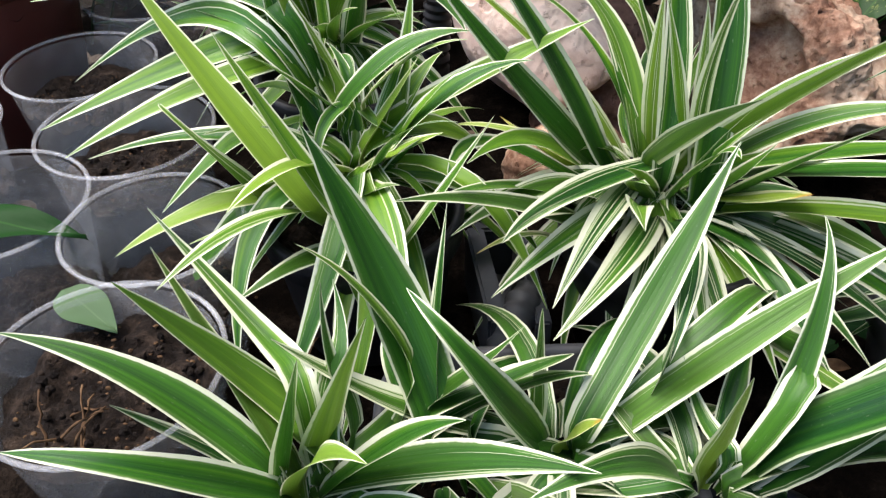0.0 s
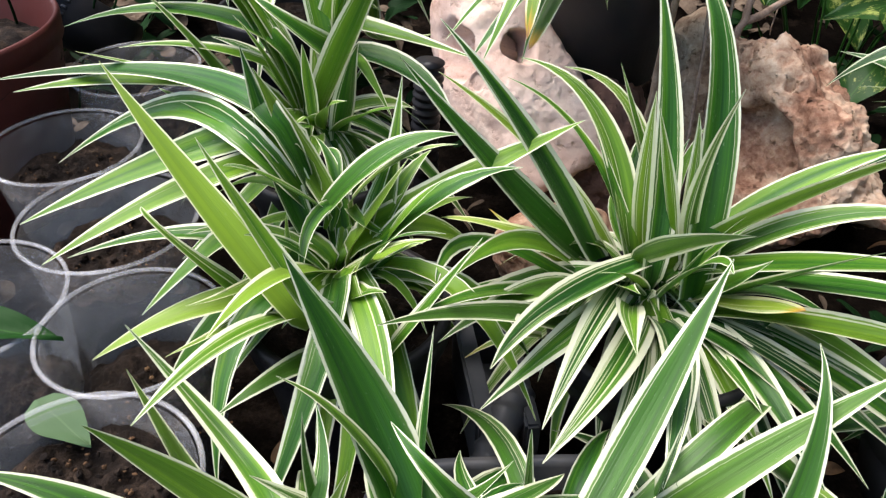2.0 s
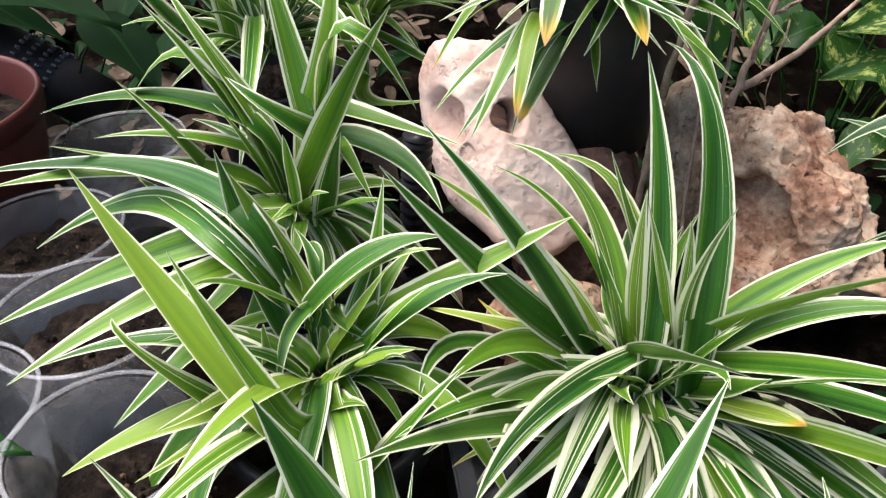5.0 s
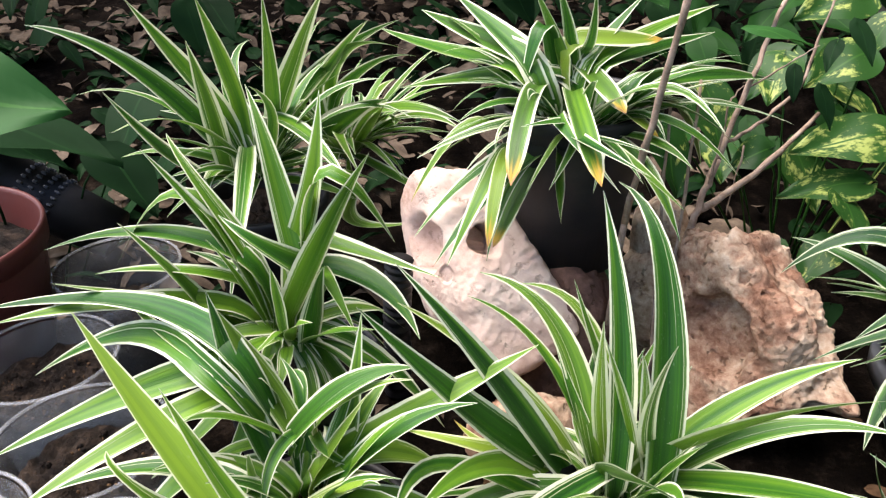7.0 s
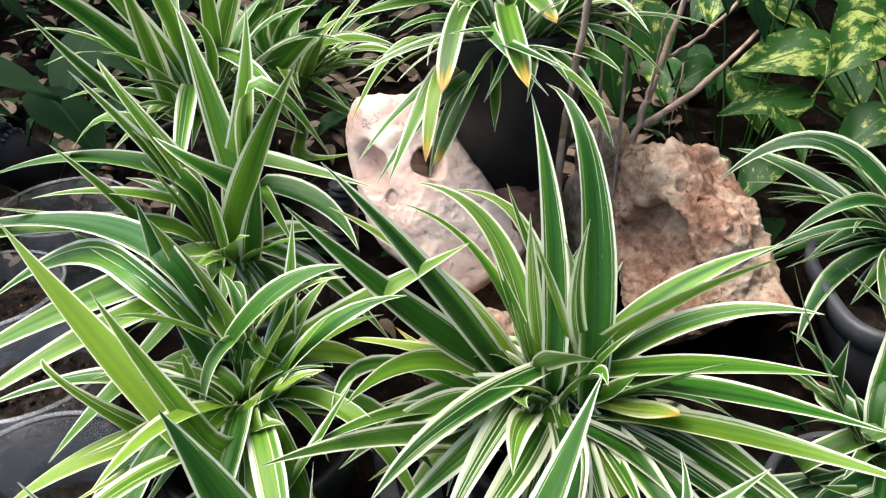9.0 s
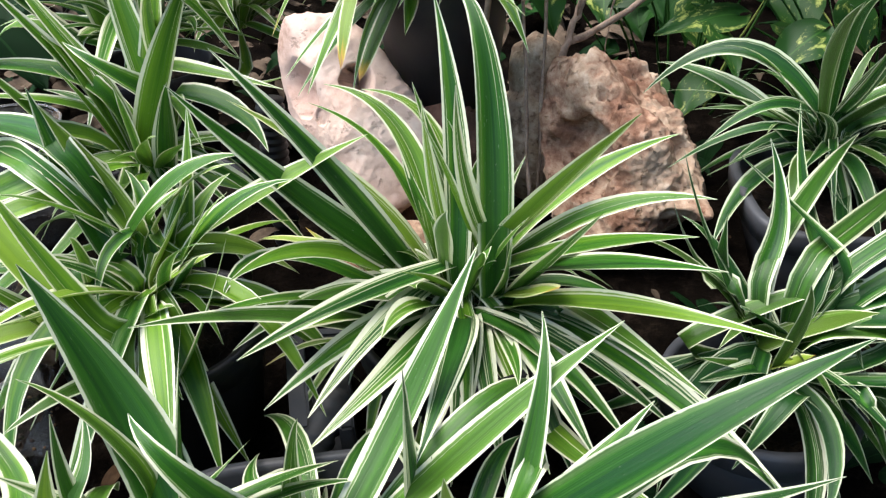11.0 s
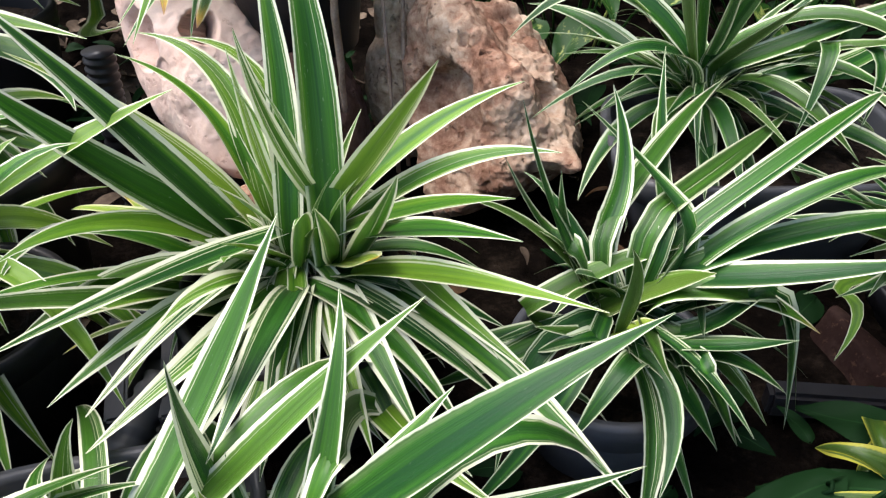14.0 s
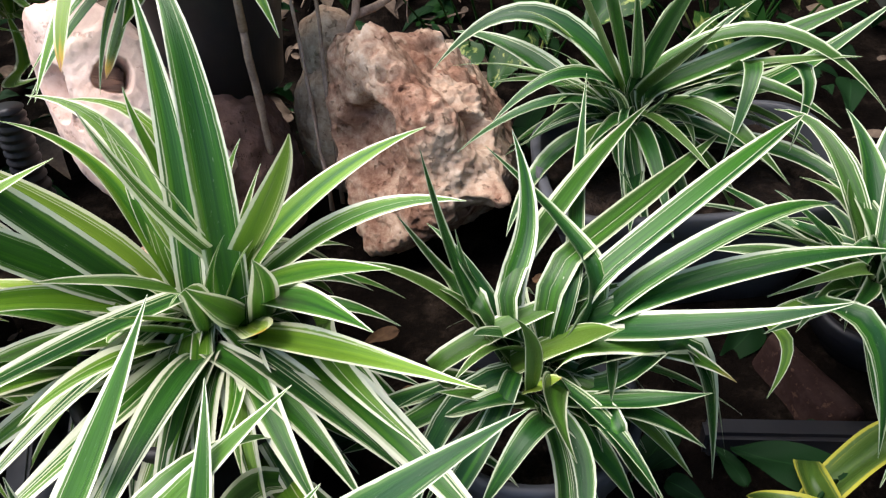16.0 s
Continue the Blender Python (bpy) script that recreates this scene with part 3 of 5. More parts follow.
# ---- hose and net basket ----
def corrugated(points, radius, label, mat, ribs):
    """A ribbed hose along a line of points."""
    o = Vector(points[0])
    h = thing("corrugated_hose", o, label, "hose")
    pts, rad = [], []
    n = ribs * 4
    for i in range(n + 1):
        s = i / n * (len(points) - 1)
        k = min(int(s), len(points) - 2)
        pts.append(Vector(points[k]).lerp(Vector(points[k + 1]), s - k) - o)
        rad.append(radius * (1.0 if i % 4 < 2 else 0.86))
    bm = bmesh.new()
    tube(bm, pts, rad, 20)
    part("hose", bm, mat, h)
    return h


corrugated([(0.008, 0.635, 0.0), (0.010, 0.63, 0.09), (0.014, 0.63, 0.150)], 0.013, "black corrugated plastic hose standing beside the pale rock", BLACK, 16)
corrugated([(0.058, 0.312, 0.030), (0.068, 0.335, 0.042), (0.079, 0.362, 0.046)], 0.0125, "short grey corrugated plastic hose end between the pots", GREY, 5)
tray = thing("seed_tray", (0.066, 0.375, 0.0), "grey plastic seed tray between the pots, muddy inside", "tray")
for name, x0, y0, x1, y1, w, z0, z1 in (("side_rail", 0.043, 0.424, 0.058, 0.330, 0.013, 0.0, 0.052), ("side_rail", 0.076, 0.420, 0.087, 0.330, 0.010, 0.0, 0.050), ("end_rail", 0.043, 0.428, 0.082, 0.428, 0.010, 0.0, 0.050), ("floor_plate", 0.062, 0.424, 0.070, 0.330, 0.034, 0.002, 0.008)):
    a, b = Vector((x0, y0, 0)) - tray.location, Vector((x1, y1, 0)) - tray.location
    bm = bmesh.new()
    bmesh.ops.create_cube(bm, size=1.0)
    bm.transform(Matrix.Translation((a + b) / 2 + Vector((0, 0, (z0 + z1) / 2))) @ Matrix.Rotation(math.atan2(b.y - a.y, b.x - a.x), 4, "Z") @ Matrix.Diagonal(((b - a).length, w, z1 - z0, 1)))
    bmesh.ops.bevel(bm, geom=bm.edges[:], offset=0.0018, segments=2, affect="EDGES")
    part(name, bm, GREY, tray, shade=False)
edging = thing("edging_strip", (0.518, 0.310, 0.0), "dark grey plastic strip lying on the black soil", "strip")
bm = bmesh.new()
bmesh.ops.create_cube(bm, size=1.0, matrix=pose(0, 0, 0.009, 0, 0, -14) @ Matrix.Diagonal((0.125, 0.016, 0.022, 1)))
bmesh.ops.bevel(bm, geom=bm.edges[:], offset=0.003, segments=2, affect="EDGES")
part("strip", bm, BLACK, edging, shade=False)
basket = thing("net_basket", (-0.330, 0.845, 0.060), "black plastic net pot with small openings beside the red pot", "basket")
basket.rotation_euler = Vector((-0.80, 0.10, 0.42)).to_track_quat("Z", "X").to_euler()
bm = bmesh.new()
ring(bm, [(0.030, 0.0), (0.034, 0.10), (0.036, 0.150), (0.041, 0.151), (0.042, 0.160), (0.041, 0.166), (0.036, 0.166), (0.034, 0.148), (0.031, 0.09), (0.027, 0.004)], 48, cap=True)
part("basket_wall", bm, BLACK, basket)
for row in range(4):
    for k in range(26):
        a = 2 * math.pi * k / 26
        bm = bmesh.new()
        bmesh.ops.create_cube(bm, size=1.0)
        bmesh.ops.bevel(bm, geom=bm.edges[:], offset=0.2, segments=1, affect="EDGES")
        z = 0.070 + 0.013 * row
        bm.transform(Matrix.Rotation(a, 4, "Z") @ Matrix.Translation((0.0305 + 0.04 * z, 0, z)) @ Matrix.Diagonal((0.005, 0.0034, 0.006, 1)))
        part("rib", bm, GREY, basket, shade=False)

# ---- shrub with bare twigs ----
shrub = thing("dry_shrub", (0.27, 0.66, 0.0), "bare brown branching twigs of a small shrub", "shrub")
def twig(a, b, r0, r1, sag=0.0, seed=0):
    bm = bmesh.new()
    pts, rad = bough(Vector(a) - shrub.location, Vector(b) - shrub.location, sag, r0, r1, seed, kink=0.0012)
    tube(bm, pts, rad)
    part("branch", bm, BARK, shrub)
twig((0.200, 0.640, 0.0), (0.204, 0.620, 0.191), 0.0033, 0.0031, 0.0, 1)
twig((0.204, 0.620, 0.191), (0.218, 0.580, 0.385), 0.0031, 0.0027, 0.006, 10)
twig((0.262, 0.66, 0.03), (0.280, 0.68, 0.148), 0.0041, 0.0036, 0.0, 2)
twig((0.280, 0.68, 0.148), (0.310, 0.72, 0.204), 0.0036, 0.0033, 0.0, 11)
twig((0.310, 0.72, 0.204), (0.378, 0.80, 0.335), 0.0033, 0.0022, 0.004, 12)
twig((0.290, 0.693, 0.165), (0.454, 0.84, 0.205), 0.0036, 0.0025, -0.012, 3)
twig((0.318, 0.73, 0.218), (0.409, 0.80, 0.248), 0.0020, 0.0017, -0.008, 13)
twig((0.409, 0.80, 0.248), (0.445, 0.84, 0.340), 0.0017, 0.0011, 0.0, 14)
twig((0.255, 0.63, 0.02), (0.262, 0.66, 0.30), 0.0022, 0.0012, 0.0, 4)
twig((0.245, 0.62, 0.02), (0.240, 0.66, 0.28), 0.0020, 0.0012, 0.0, 5)
twig((0.300, 0.705, 0.185), (0.312, 0.72, 0.262), 0.0014, 0.0009, 0.0, 6)
twig((0.312, 0.72, 0.262), (0.329, 0.74, 0.269), 0.0009, 0.0006, 0.0, 7)
twig((0.35, 0.765, 0.20), (0.34, 0.75, 0.13), 0.0011, 0.0006, 0.0, 8)
twig((0.34, 0.76, 0.26), (0.40, 0.76, 0.30), 0.0011, 0.0006, 0.0, 9)
for k, (x, y, z, s, turn, tilt) in enumerate([(0.318, 0.72, 0.325, 0.055, -100, -5), (0.372, 0.74, 0.285, 0.032, 160, -50), (0.405, 0.75, 0.262, 0.040, 200, -55), (0.42, 0.77, 0.30, 0.035, 140, -30), (0.36, 0.78, 0.33, 0.04, 60, -20), (0.45, 0.8, 0.31, 0.045, 190, -40)]):
    bm = bmesh.new()
    heart(bm, pose(x - 0.27, y - 0.66, z, tilt, 8, turn), s, s * 0.52)
    part("leaf", bm, HEART if k == 0 else DARK, shrub)

# ---- broad-leaved plants ----
def leafy(name, place, label, spots, mat, stalk=True):
    """A plant of heart-shaped leaves; each spot is (x, y, z, length, width, turn, tilt) and may add a roll."""
    p = thing(name, place, label, "plant")
    for k, (x, y, z, length, width, turn, tilt, *roll) in enumerate(spots):
        bm = bmesh.new()
        m = pose(x - place[0], y - place[1], z - place[2], tilt, roll[0] if roll else 6 * math.sin(k * 2.1), turn)
        heart(bm, m, length, width)
        part("leaf", bm, mat, p)
        if stalk:
            bm = bmesh.new()
            a = Vector((0.3 * (x - place[0]), 0.3 * (y - place[1]), 0.0))
            pts, rad = bough(a, m.translation, 0.02, 0.0016, 0.0012, k, 6, 0.002)
            tube(bm, pts, rad, 6)
            part("stalk", bm, mat, p)
    return p


r = random.Random(21)
leafy("pothos", (0.46, 0.86, 0.02), "variegated pothos with yellow-splashed heart leaves",
      [(0.508, 0.790, 0.200, 0.100, 0.070, 96, -4, -30), (0.480, 0.765, 0.158, 0.086, 0.050, 92, -4, -22), (0.452, 0.755, 0.150, 0.070, 0.042, 195, -22, -14), (0.392, 0.80, 0.182, 0.046, 0.042, 120, -20, -40),
       (0.315, 0.80, 0.248, 0.070, 0.056, 188, -42), (0.275, 0.79, 0.212, 0.075, 0.052, 200, -45), (0.50, 0.86, 0.265, 0.08, 0.065, 120, -15, -25), (0.555, 0.80, 0.22, 0.085, 0.065, 140, -20, -25),
       (0.52, 0.93, 0.31, 0.085, 0.07, 110, -10, -30), (0.43, 0.90, 0.25, 0.07, 0.055, 150, -25), (0.60, 0.86, 0.22, 0.09, 0.08, 130, -20, -25), (0.45, 0.74, 0.105, 0.065, 0.046, 130, -25), (0.36, 0.86, 0.17, 0.06, 0.05, 170, -25),
       (0.40, 0.77, 0.09, 0.055, 0.045, 150, -20), (0.56, 0.74, 0.145, 0.07, 0.058, 120, -20, -20)], POTHOS)
leafy("pothos", (0.72, 0.84, 0.02), "variegated pothos trailing at the back of the bed",
      [(0.60 + r.uniform(-0.16, 0.26), 0.82 + r.uniform(-0.12, 0.22), 0.08 + r.uniform(0, 0.2), r.uniform(0.06, 0.09), r.uniform(0.05, 0.075), r.uniform(110, 250), r.uniform(-45, -15)) for k in range(22)], POTHOS)
leafy("heart_leaf_vine", (-0.45, 0.62, 0.0), "bright green heart-shaped leaf of a climbing vine with a browned tip",
      [(-0.328, 0.575, 0.318, 0.120, 0.100, -98, 3, 42)], HEART)
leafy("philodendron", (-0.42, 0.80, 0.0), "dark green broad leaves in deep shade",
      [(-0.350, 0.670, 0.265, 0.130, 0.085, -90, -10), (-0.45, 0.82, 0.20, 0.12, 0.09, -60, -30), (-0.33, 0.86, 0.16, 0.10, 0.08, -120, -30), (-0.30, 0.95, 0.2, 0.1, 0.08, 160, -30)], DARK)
leafy("seedling", (-0.30, 0.31, 0.10), "single pointed green leaf over a clear cup", [(-0.262, 0.330, 0.128, 0.078, 0.036, -88, -2)], MIDLEAF, False)
leafy("seedling", (-0.150, 0.255, 0.098), "small seedling with one chewed pale leaf in a cup", [(-0.176, 0.284, 0.114, 0.036, 0.027, -122, -6)], SAGE, False)

# ---- leaf litter and far foliage ----
def litter(name, label, count, area, z, mat, seed, size=(0.012, 0.04)):
    r = random.Random(seed)
    bm = bmesh.new()
    for k in range(count):
        x, y = r.uniform(area[0], area[1]), r.uniform(area[2], area[3])
        far = max(0.0, (y - 0.85) / 0.5)
        zz = z + min(1.0, far) ** 1.5 * 0.11
        s = r.uniform(*size)
        heart(bm, pose(x, y, zz + r.uniform(0, 0.015), r.uniform(-25, 25), r.uniform(-25, 25), r.uniform(0, 360)), s, s * r.uniform(0.4, 0.7), 0.3, 0.3, 0.05)
    return tagged(part(name, bm, mat), label, "litter", kind="stuff")


litter("leaf_litter", "fallen brown leaves on dark soil", 200, (-0.6, 0.9, 0.45, 1.6), 0.008, BROWNED, 5)
litter("leaf_litter", "thick brown leaf litter at the back of the bed", 900, (-0.9, 0.45, 0.80, 1.75), 0.02, BROWNED, 9, (0.02, 0.060))
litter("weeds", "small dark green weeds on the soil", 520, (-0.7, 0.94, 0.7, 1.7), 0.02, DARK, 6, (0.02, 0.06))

# near-black leaves scattered here to darken the lit soil, in place of shade
litter("weeds", "low dark leaves added to deepen the shade between the pots", 70, (0.2, 0.85, 0.12, 0.52), 0.006, DARK, 16, (0.015, 0.045))
litter("leaf_litter", "dark fallen leaves between the pots", 40, (-0.1, 0.85, 0.08, 0.6), 0.004, DRY, 17, (0.010, 0.03))


def undergrowth(x0, x1, y0, y1, z0, z1, count, seed, mat, size, label):
    r = random.Random(seed)
    bm = bmesh.new()
    for k in range(count):
        s = r.uniform(*size)
        heart(bm, pose(r.uniform(x0, x1), r.uniform(y0, y1), r.uniform(z0, z1), r.uniform(-60, 5), r.uniform(-25, 25), r.uniform(90, 270)), s, s * r.uniform(0.5, 0.8))
    return tagged(part("undergrowth", bm, mat), label, "foliage", kind="stuff")


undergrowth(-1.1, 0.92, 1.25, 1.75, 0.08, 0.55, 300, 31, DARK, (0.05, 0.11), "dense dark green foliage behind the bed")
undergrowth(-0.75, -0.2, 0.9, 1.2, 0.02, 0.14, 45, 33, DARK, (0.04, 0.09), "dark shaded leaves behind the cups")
undergrowth(0.35, 0.92, 0.98, 1.3, 0.03, 0.34, 60, 32, MIDLEAF, (0.04, 0.09), "green foliage behind the pothos")

# ---- croton ----
croton = thing("croton", (0.497, 0.228, 0.0), "croton with curled dark leaves edged in yellow", "plant")
for k, (ax, ay, az, dx, dy, dz, rise, bend, w, wave) in enumerate([
        (-0.030, 0.016, 0.026, 0.074, 0.052, 0.056, 0.008, 0.004, 0.021, 0.20), (-0.010, 0.008, 0.024, 0.078, 0.022, 0.044, 0.014, -0.010, 0.019, 0.35), (0.0, 0.004, 0.022, -0.046, 0.036, 0.036, 0.022, 0.010, 0.016, 0.40),
        (0.0, 0.0, 0.022, -0.060, 0.004, 0.040, 0.016, 0.014, 0.015, 0.35), (0.004, 0.0, 0.022, 0.030, -0.044, 0.044, 0.020, 0.010, 0.018, 0.30), (0.006, 0.0, 0.024, 0.070, -0.010, 0.040, 0.020, -0.016, 0.018, 0.35),
        (0.0, 0.006, 0.022, 0.004, 0.052, 0.028, 0.024, 0.016, 0.015, 0.40), (0.0, -0.004, 0.022, -0.034, -0.040, 0.044, 0.016, -0.010, 0.016, 0.30)]):
    bm = bmesh.new()
    strap(bm, (ax, ay, az), (dx, dy, dz), rise, bend, w, 25 * math.sin(k * 2.0), 26, 0.7, 0.5, 2.6, wave)
    part("leaf", bm, CURLY, croton).color = (0.10, 0.2 * (k % 3), 0, 0.5)
bm = bmesh.new()
tube(bm, *bough((0, 0, -0.01), (0.0, 0.0, 0.06), 0, 0.005, 0.004, 3, 5, 0.001))
part("stem", bm, BARK, croton)
leafy("ground_plant", (0.43, 0.22, 0.0), "dark green shaded leaves low in the bed", [(0.47, 0.22, 0.05, 0.07, 0.03, 60, -15), (0.44, 0.235, 0.045, 0.08, 0.03, 100, -10), (0.50, 0.26, 0.04, 0.06, 0.035, 40, -10), (0.41, 0.20, 0.05, 0.06, 0.03, 140, -20)], DARK)

# ---- spider plants ----
A = thing("spider_plant", (-0.028, 0.379, 0.12), "variegated spider plant with cream-edged leaves among the clear cups", "plant", "spider plants in the bed")
TONES[A.name] = (0.42, 1.02, 0.12)
blade(A, (-0.1567, 0.4073, 0.2487), (-0.0524, 0.3318, 0.1445), -0.0008, 0.0007, 0.0205, 0, yellow=0.5, light=0.9)
blade(A, (-0.0985, 0.367, 0.2262), (-0.0435, 0.3268, 0.155), 0.005, 0.0025, 0.0177, 20)
blade(A, (-0.1661, 0.3231, 0.1073), (-0.0697, 0.3574, 0.13), 0.0137, 0.0053, 0.0189, -5, yellow=0.7)
blade(A, (-0.0917, 0.2169, 0.1824), (-0.0507, 0.3522, 0.1181), 0.0137, 0.0, 0.0189, 5)
blade(A, (-0.0708, 0.2572, 0.1914), (-0.0361, 0.3718, 0.1335), 0.015, 0.0, 0.0177, 0, yellow=0.5)
blade(A, (-0.1347, 0.364, 0.1845), (-0.0873, 0.3524, 0.134), 0.0212, 0.0156, 0.0184, 25)
blade(A, (-0.1871, 0.3672, 0.1449), (-0.0768, 0.3747, 0.1528), 0.0013, -0.0143, 0.0177, 0)
blade(A, (0.1117, 0.4333, 0.2046), (-0.0077, 0.3936, 0.1567), 0.0088, -0.009, 0.0186, 15)
blade(A, (0.0562, 0.4179, 0.1109), (-0.0205, 0.3861, 0.1476), 0.02, -0.0028, 0.019, 20, yellow=0.3)
blade(A, (0.0231, 0.3555, 0.1726), (-0.0358, 0.3674, 0.1287), 0.0013, 0.0053, 0.0167, 0, yellow=0.6, white=0.5)
blade(A, (0.0089, 0.3926, 0.2005), (-0.0238, 0.3848, 0.1464), 0.0, 0.0, 0.0196, -10, yellow=0.45)
blade(A, (-0.0532, 0.3525, 0.19), (-0.06, 0.375, 0.1448), 0.0075, 0.0, 0.0173, 70)
blade(A, (-0.0827, 0.2741, 0.12), (-0.0366, 0.3343, 0.1007), 0.0137, 0.0065, 0.0194, -5, light=0.25)
blade(A, (-0.1101, 0.2953, 0.14), (-0.0883, 0.3382, 0.1221), 0.0025, 0.0025, 0.0174, 20, yellow=0.5)
blade(A, (-0.0007, 0.3369, 0.15), (-0.0382, 0.3542, 0.1166), 0.0038, 0.004, 0.0189, -10)
blade(A, (-0.1404, 0.3419, 0.1248), (-0.0997, 0.3669, 0.1583), 0.0063, 0.0053, 0.0177, 0)
blade(A, (-0.0963, 0.3007, 0.17), (-0.0702, 0.364, 0.1369), -0.005, -0.004, 0.0174, 15, yellow=0.5)
blade(A, (-0.0278, 0.2676, 0.1), (-0.0304, 0.3351, 0.1001), -0.025, -0.0065, 0.0123, 0)
blade(A, (0.048, 0.3007, 0.2162), (-0.0109, 0.3288, 0.0939), 0.0, 0.0065, 0.0197, 20)
tuft(A, 24, 0.15, 115, low=-0.10, high=-0.01, width=(0.013, 0.023))
tuft(A, 16, 0.1, 65)
B = thing("spider_plant", (0.1663, 0.4153, 0.0802), "large variegated spider plant with broad cream-edged leaves before the rocks", "plant", "spider plants in the bed")
TONES[B.name] = (0.35, 0.95, 0.3)
blade(B, (0.0255, 0.4245, 0.269), (0.1254, 0.432, 0.1136), 0.0141, 0.0118, 0.0202, -45, light=0.3)
blade(B, (0.0061, 0.3924, 0.2606), (0.1141, 0.4351, 0.11), -0.0028, 0.0073, 0.0225, -50, light=0.4)
blade(B, (0.0245, 0.4444, 0.2288), (0.1134, 0.447, 0.1429), 0.005, -0.0037, 0.0186, -15, yellow=0.5, white=0.4)
blade(B, (0.0687, 0.4879, 0.2053), (0.1331, 0.4558, 0.1539), 0.0038, -0.0106, 0.0188, 10)
blade(B, (0.0783, 0.5149, 0.2073), (0.1489, 0.4459, 0.1359), 0.015, -0.0168, 0.0197, -15)
blade(B, (0.1059, 0.4965, 0.2095), (0.1616, 0.461, 0.1595), 0.0063, -0.0206, 0.0197, -5)
blade(B, (0.1417, 0.4929, 0.2144), (0.1607, 0.4564, 0.1627), 0.005, 0.0025, 0.0166, 25)
blade(B, (0.1594, 0.5122, 0.2716), (0.1656, 0.4156, 0.1251), 0.0028, -0.0057, 0.0190, 0, sway=-0.0035, yellow=0.0, white=0.12, light=0.3)
blade(B, (0.1695, 0.5145, 0.2772), (0.1870, 0.3950, 0.100), 0.0500, -0.0105, 0.0240, 0, sway=-0.0085, yellow=0.0, white=0.15, light=0.28)
blade(B, (0.1642, 0.3411, 0.2716), (0.1889, 0.4227, 0.1179), -0.0025, -0.0065, 0.0115, 25, white=0.8)
blade(B, (0.147, 0.4191, 0.2316), (0.1592, 0.4335, 0.1174), -0.01, -0.0013, 0.0148, 0, yellow=0.45)
blade(B, (0.1435, 0.4003, 0.235), (0.1792, 0.425, 0.1157), 0.005, 0.0, 0.0145, -5, white=0.8)
blade(B, (0.1588, 0.3779, 0.24), (0.1841, 0.4239, 0.1168), 0.0187, 0.0, 0.0130, -30, white=0.9)
blade(B, (0.052, 0.2606, 0.1728), (0.1639, 0.4227, 0.1081), -0.0062, -0.0156, 0.0202, 0, light=0.3)
blade(B, (0.0016, 0.2706, 0.1886), (0.1325, 0.3914, 0.0668), 0.0125, -0.0028, 0.0194, -20, light=0.25)
blade(B, (0.0361, 0.326, 0.1722), (0.1079, 0.4214, 0.1114), 0.015, -0.004, 0.0194, -30)
blade(B, (0.248, 0.3072, 0.2665), (0.1877, 0.4205, 0.1174), 0.0075, 0.0104, 0.0186, -25, yellow=0.3, light=0.7)
blade(B, (0.314, 0.4326, 0.1925), (0.2266, 0.4288, 0.1474), 0.0053, 0.0026, 0.0193, 20)
blade(B, (0.3284, 0.392, 0.1655), (0.2095, 0.4212, 0.1149), 0.01, 0.0118, 0.0191, 20, white=0.4)
blade(B, (0.2788, 0.2919, 0.206), (0.1893, 0.4172, 0.1045), 0.0063, 0.0025, 0.0186, 20)
blade(B, (0.2683, 0.2321, 0.2283), (0.2009, 0.4136, 0.1014), 0.0075, 0.0, 0.0181, 20)
blade(B, (0.3082, 0.2399, 0.1808), (0.1937, 0.3999, 0.083), 0.0228, -0.0166, 0.0196, 10, yellow=0.25, white=0.3)
blade(B, (0.2271, 0.2802, 0.2304), (0.2, 0.4043, 0.0887), 0.0038, 0.0038, 0.0171, 0)
blade(B, (0.1894, 0.3151, 0.195), (0.1924, 0.4076, 0.0917), -0.0037, 0.0013, 0.0167, 60)
blade(B, (0.0792, 0.2631, 0.1289), (0.1493, 0.4141, 0.0995), 0.0075, -0.0013, 0.0177, 0, white=1.0)
blade(B, (0.0793, 0.2508, 0.119), (0.1643, 0.4045, 0.086), 0.01, 0.0078, 0.0202, -5, white=1.0)
blade(B, (0.1334, 0.2363, 0.12), (0.1659, 0.3994, 0.0798), 0.0237, 0.009, 0.0213, 0, light=0.15)
blade(B, (0.1556, 0.2553, 0.11), (0.1755, 0.3964, 0.0765), 0.0038, 0.0013, 0.0122, 0, white=0.9)
blade(B, (0.1742, 0.2645, 0.12), (0.1738, 0.3991, 0.0795), -0.0175, -0.0025, 0.0104, 0, white=0.8)
blade(B, (0.1886, 0.2744, 0.13), (0.1801, 0.4038, 0.0855), -0.0037, 0.0065, 0.0114, 0)
blade(B, (0.3177, 0.201, 0.1), (0.2035, 0.3988, 0.0828), 0.0237, -0.0013, 0.0235, 5, white=0.75, light=0.35)
blade(B, (0.2846, 0.2539, 0.13), (0.2377, 0.3949, 0.0897), 0.02, -0.0156, 0.0193, 10, white=0.6)
blade(B, (0.0658, 0.3055, 0.15), (0.1096, 0.399, 0.0889), 0.0013, -0.0053, 0.0203, -15)
blade(B, (0.0154, 0.3075, 0.16), (0.1147, 0.4085, 0.0799), 0.015, 0.0, 0.02, 0)
blade(B, (0.1545, 0.2684, 0.2435), (0.1560, 0.4150, 0.1160), 0.004, -0.0013, 0.0150, -40, yellow=0.1, white=0.2, light=0.6)
blade(B, (0.2641, 0.2126, 0.09), (0.1934, 0.3646, 0.0521), 0.0063, -0.0143, 0.0211, 0)
blade(B, (0.0596, 0.4539, 0.125), (0.0939, 0.433, 0.1085), 0.0025, 0.0038, 0.0183, 15, yellow=1.0, wither=0.7)
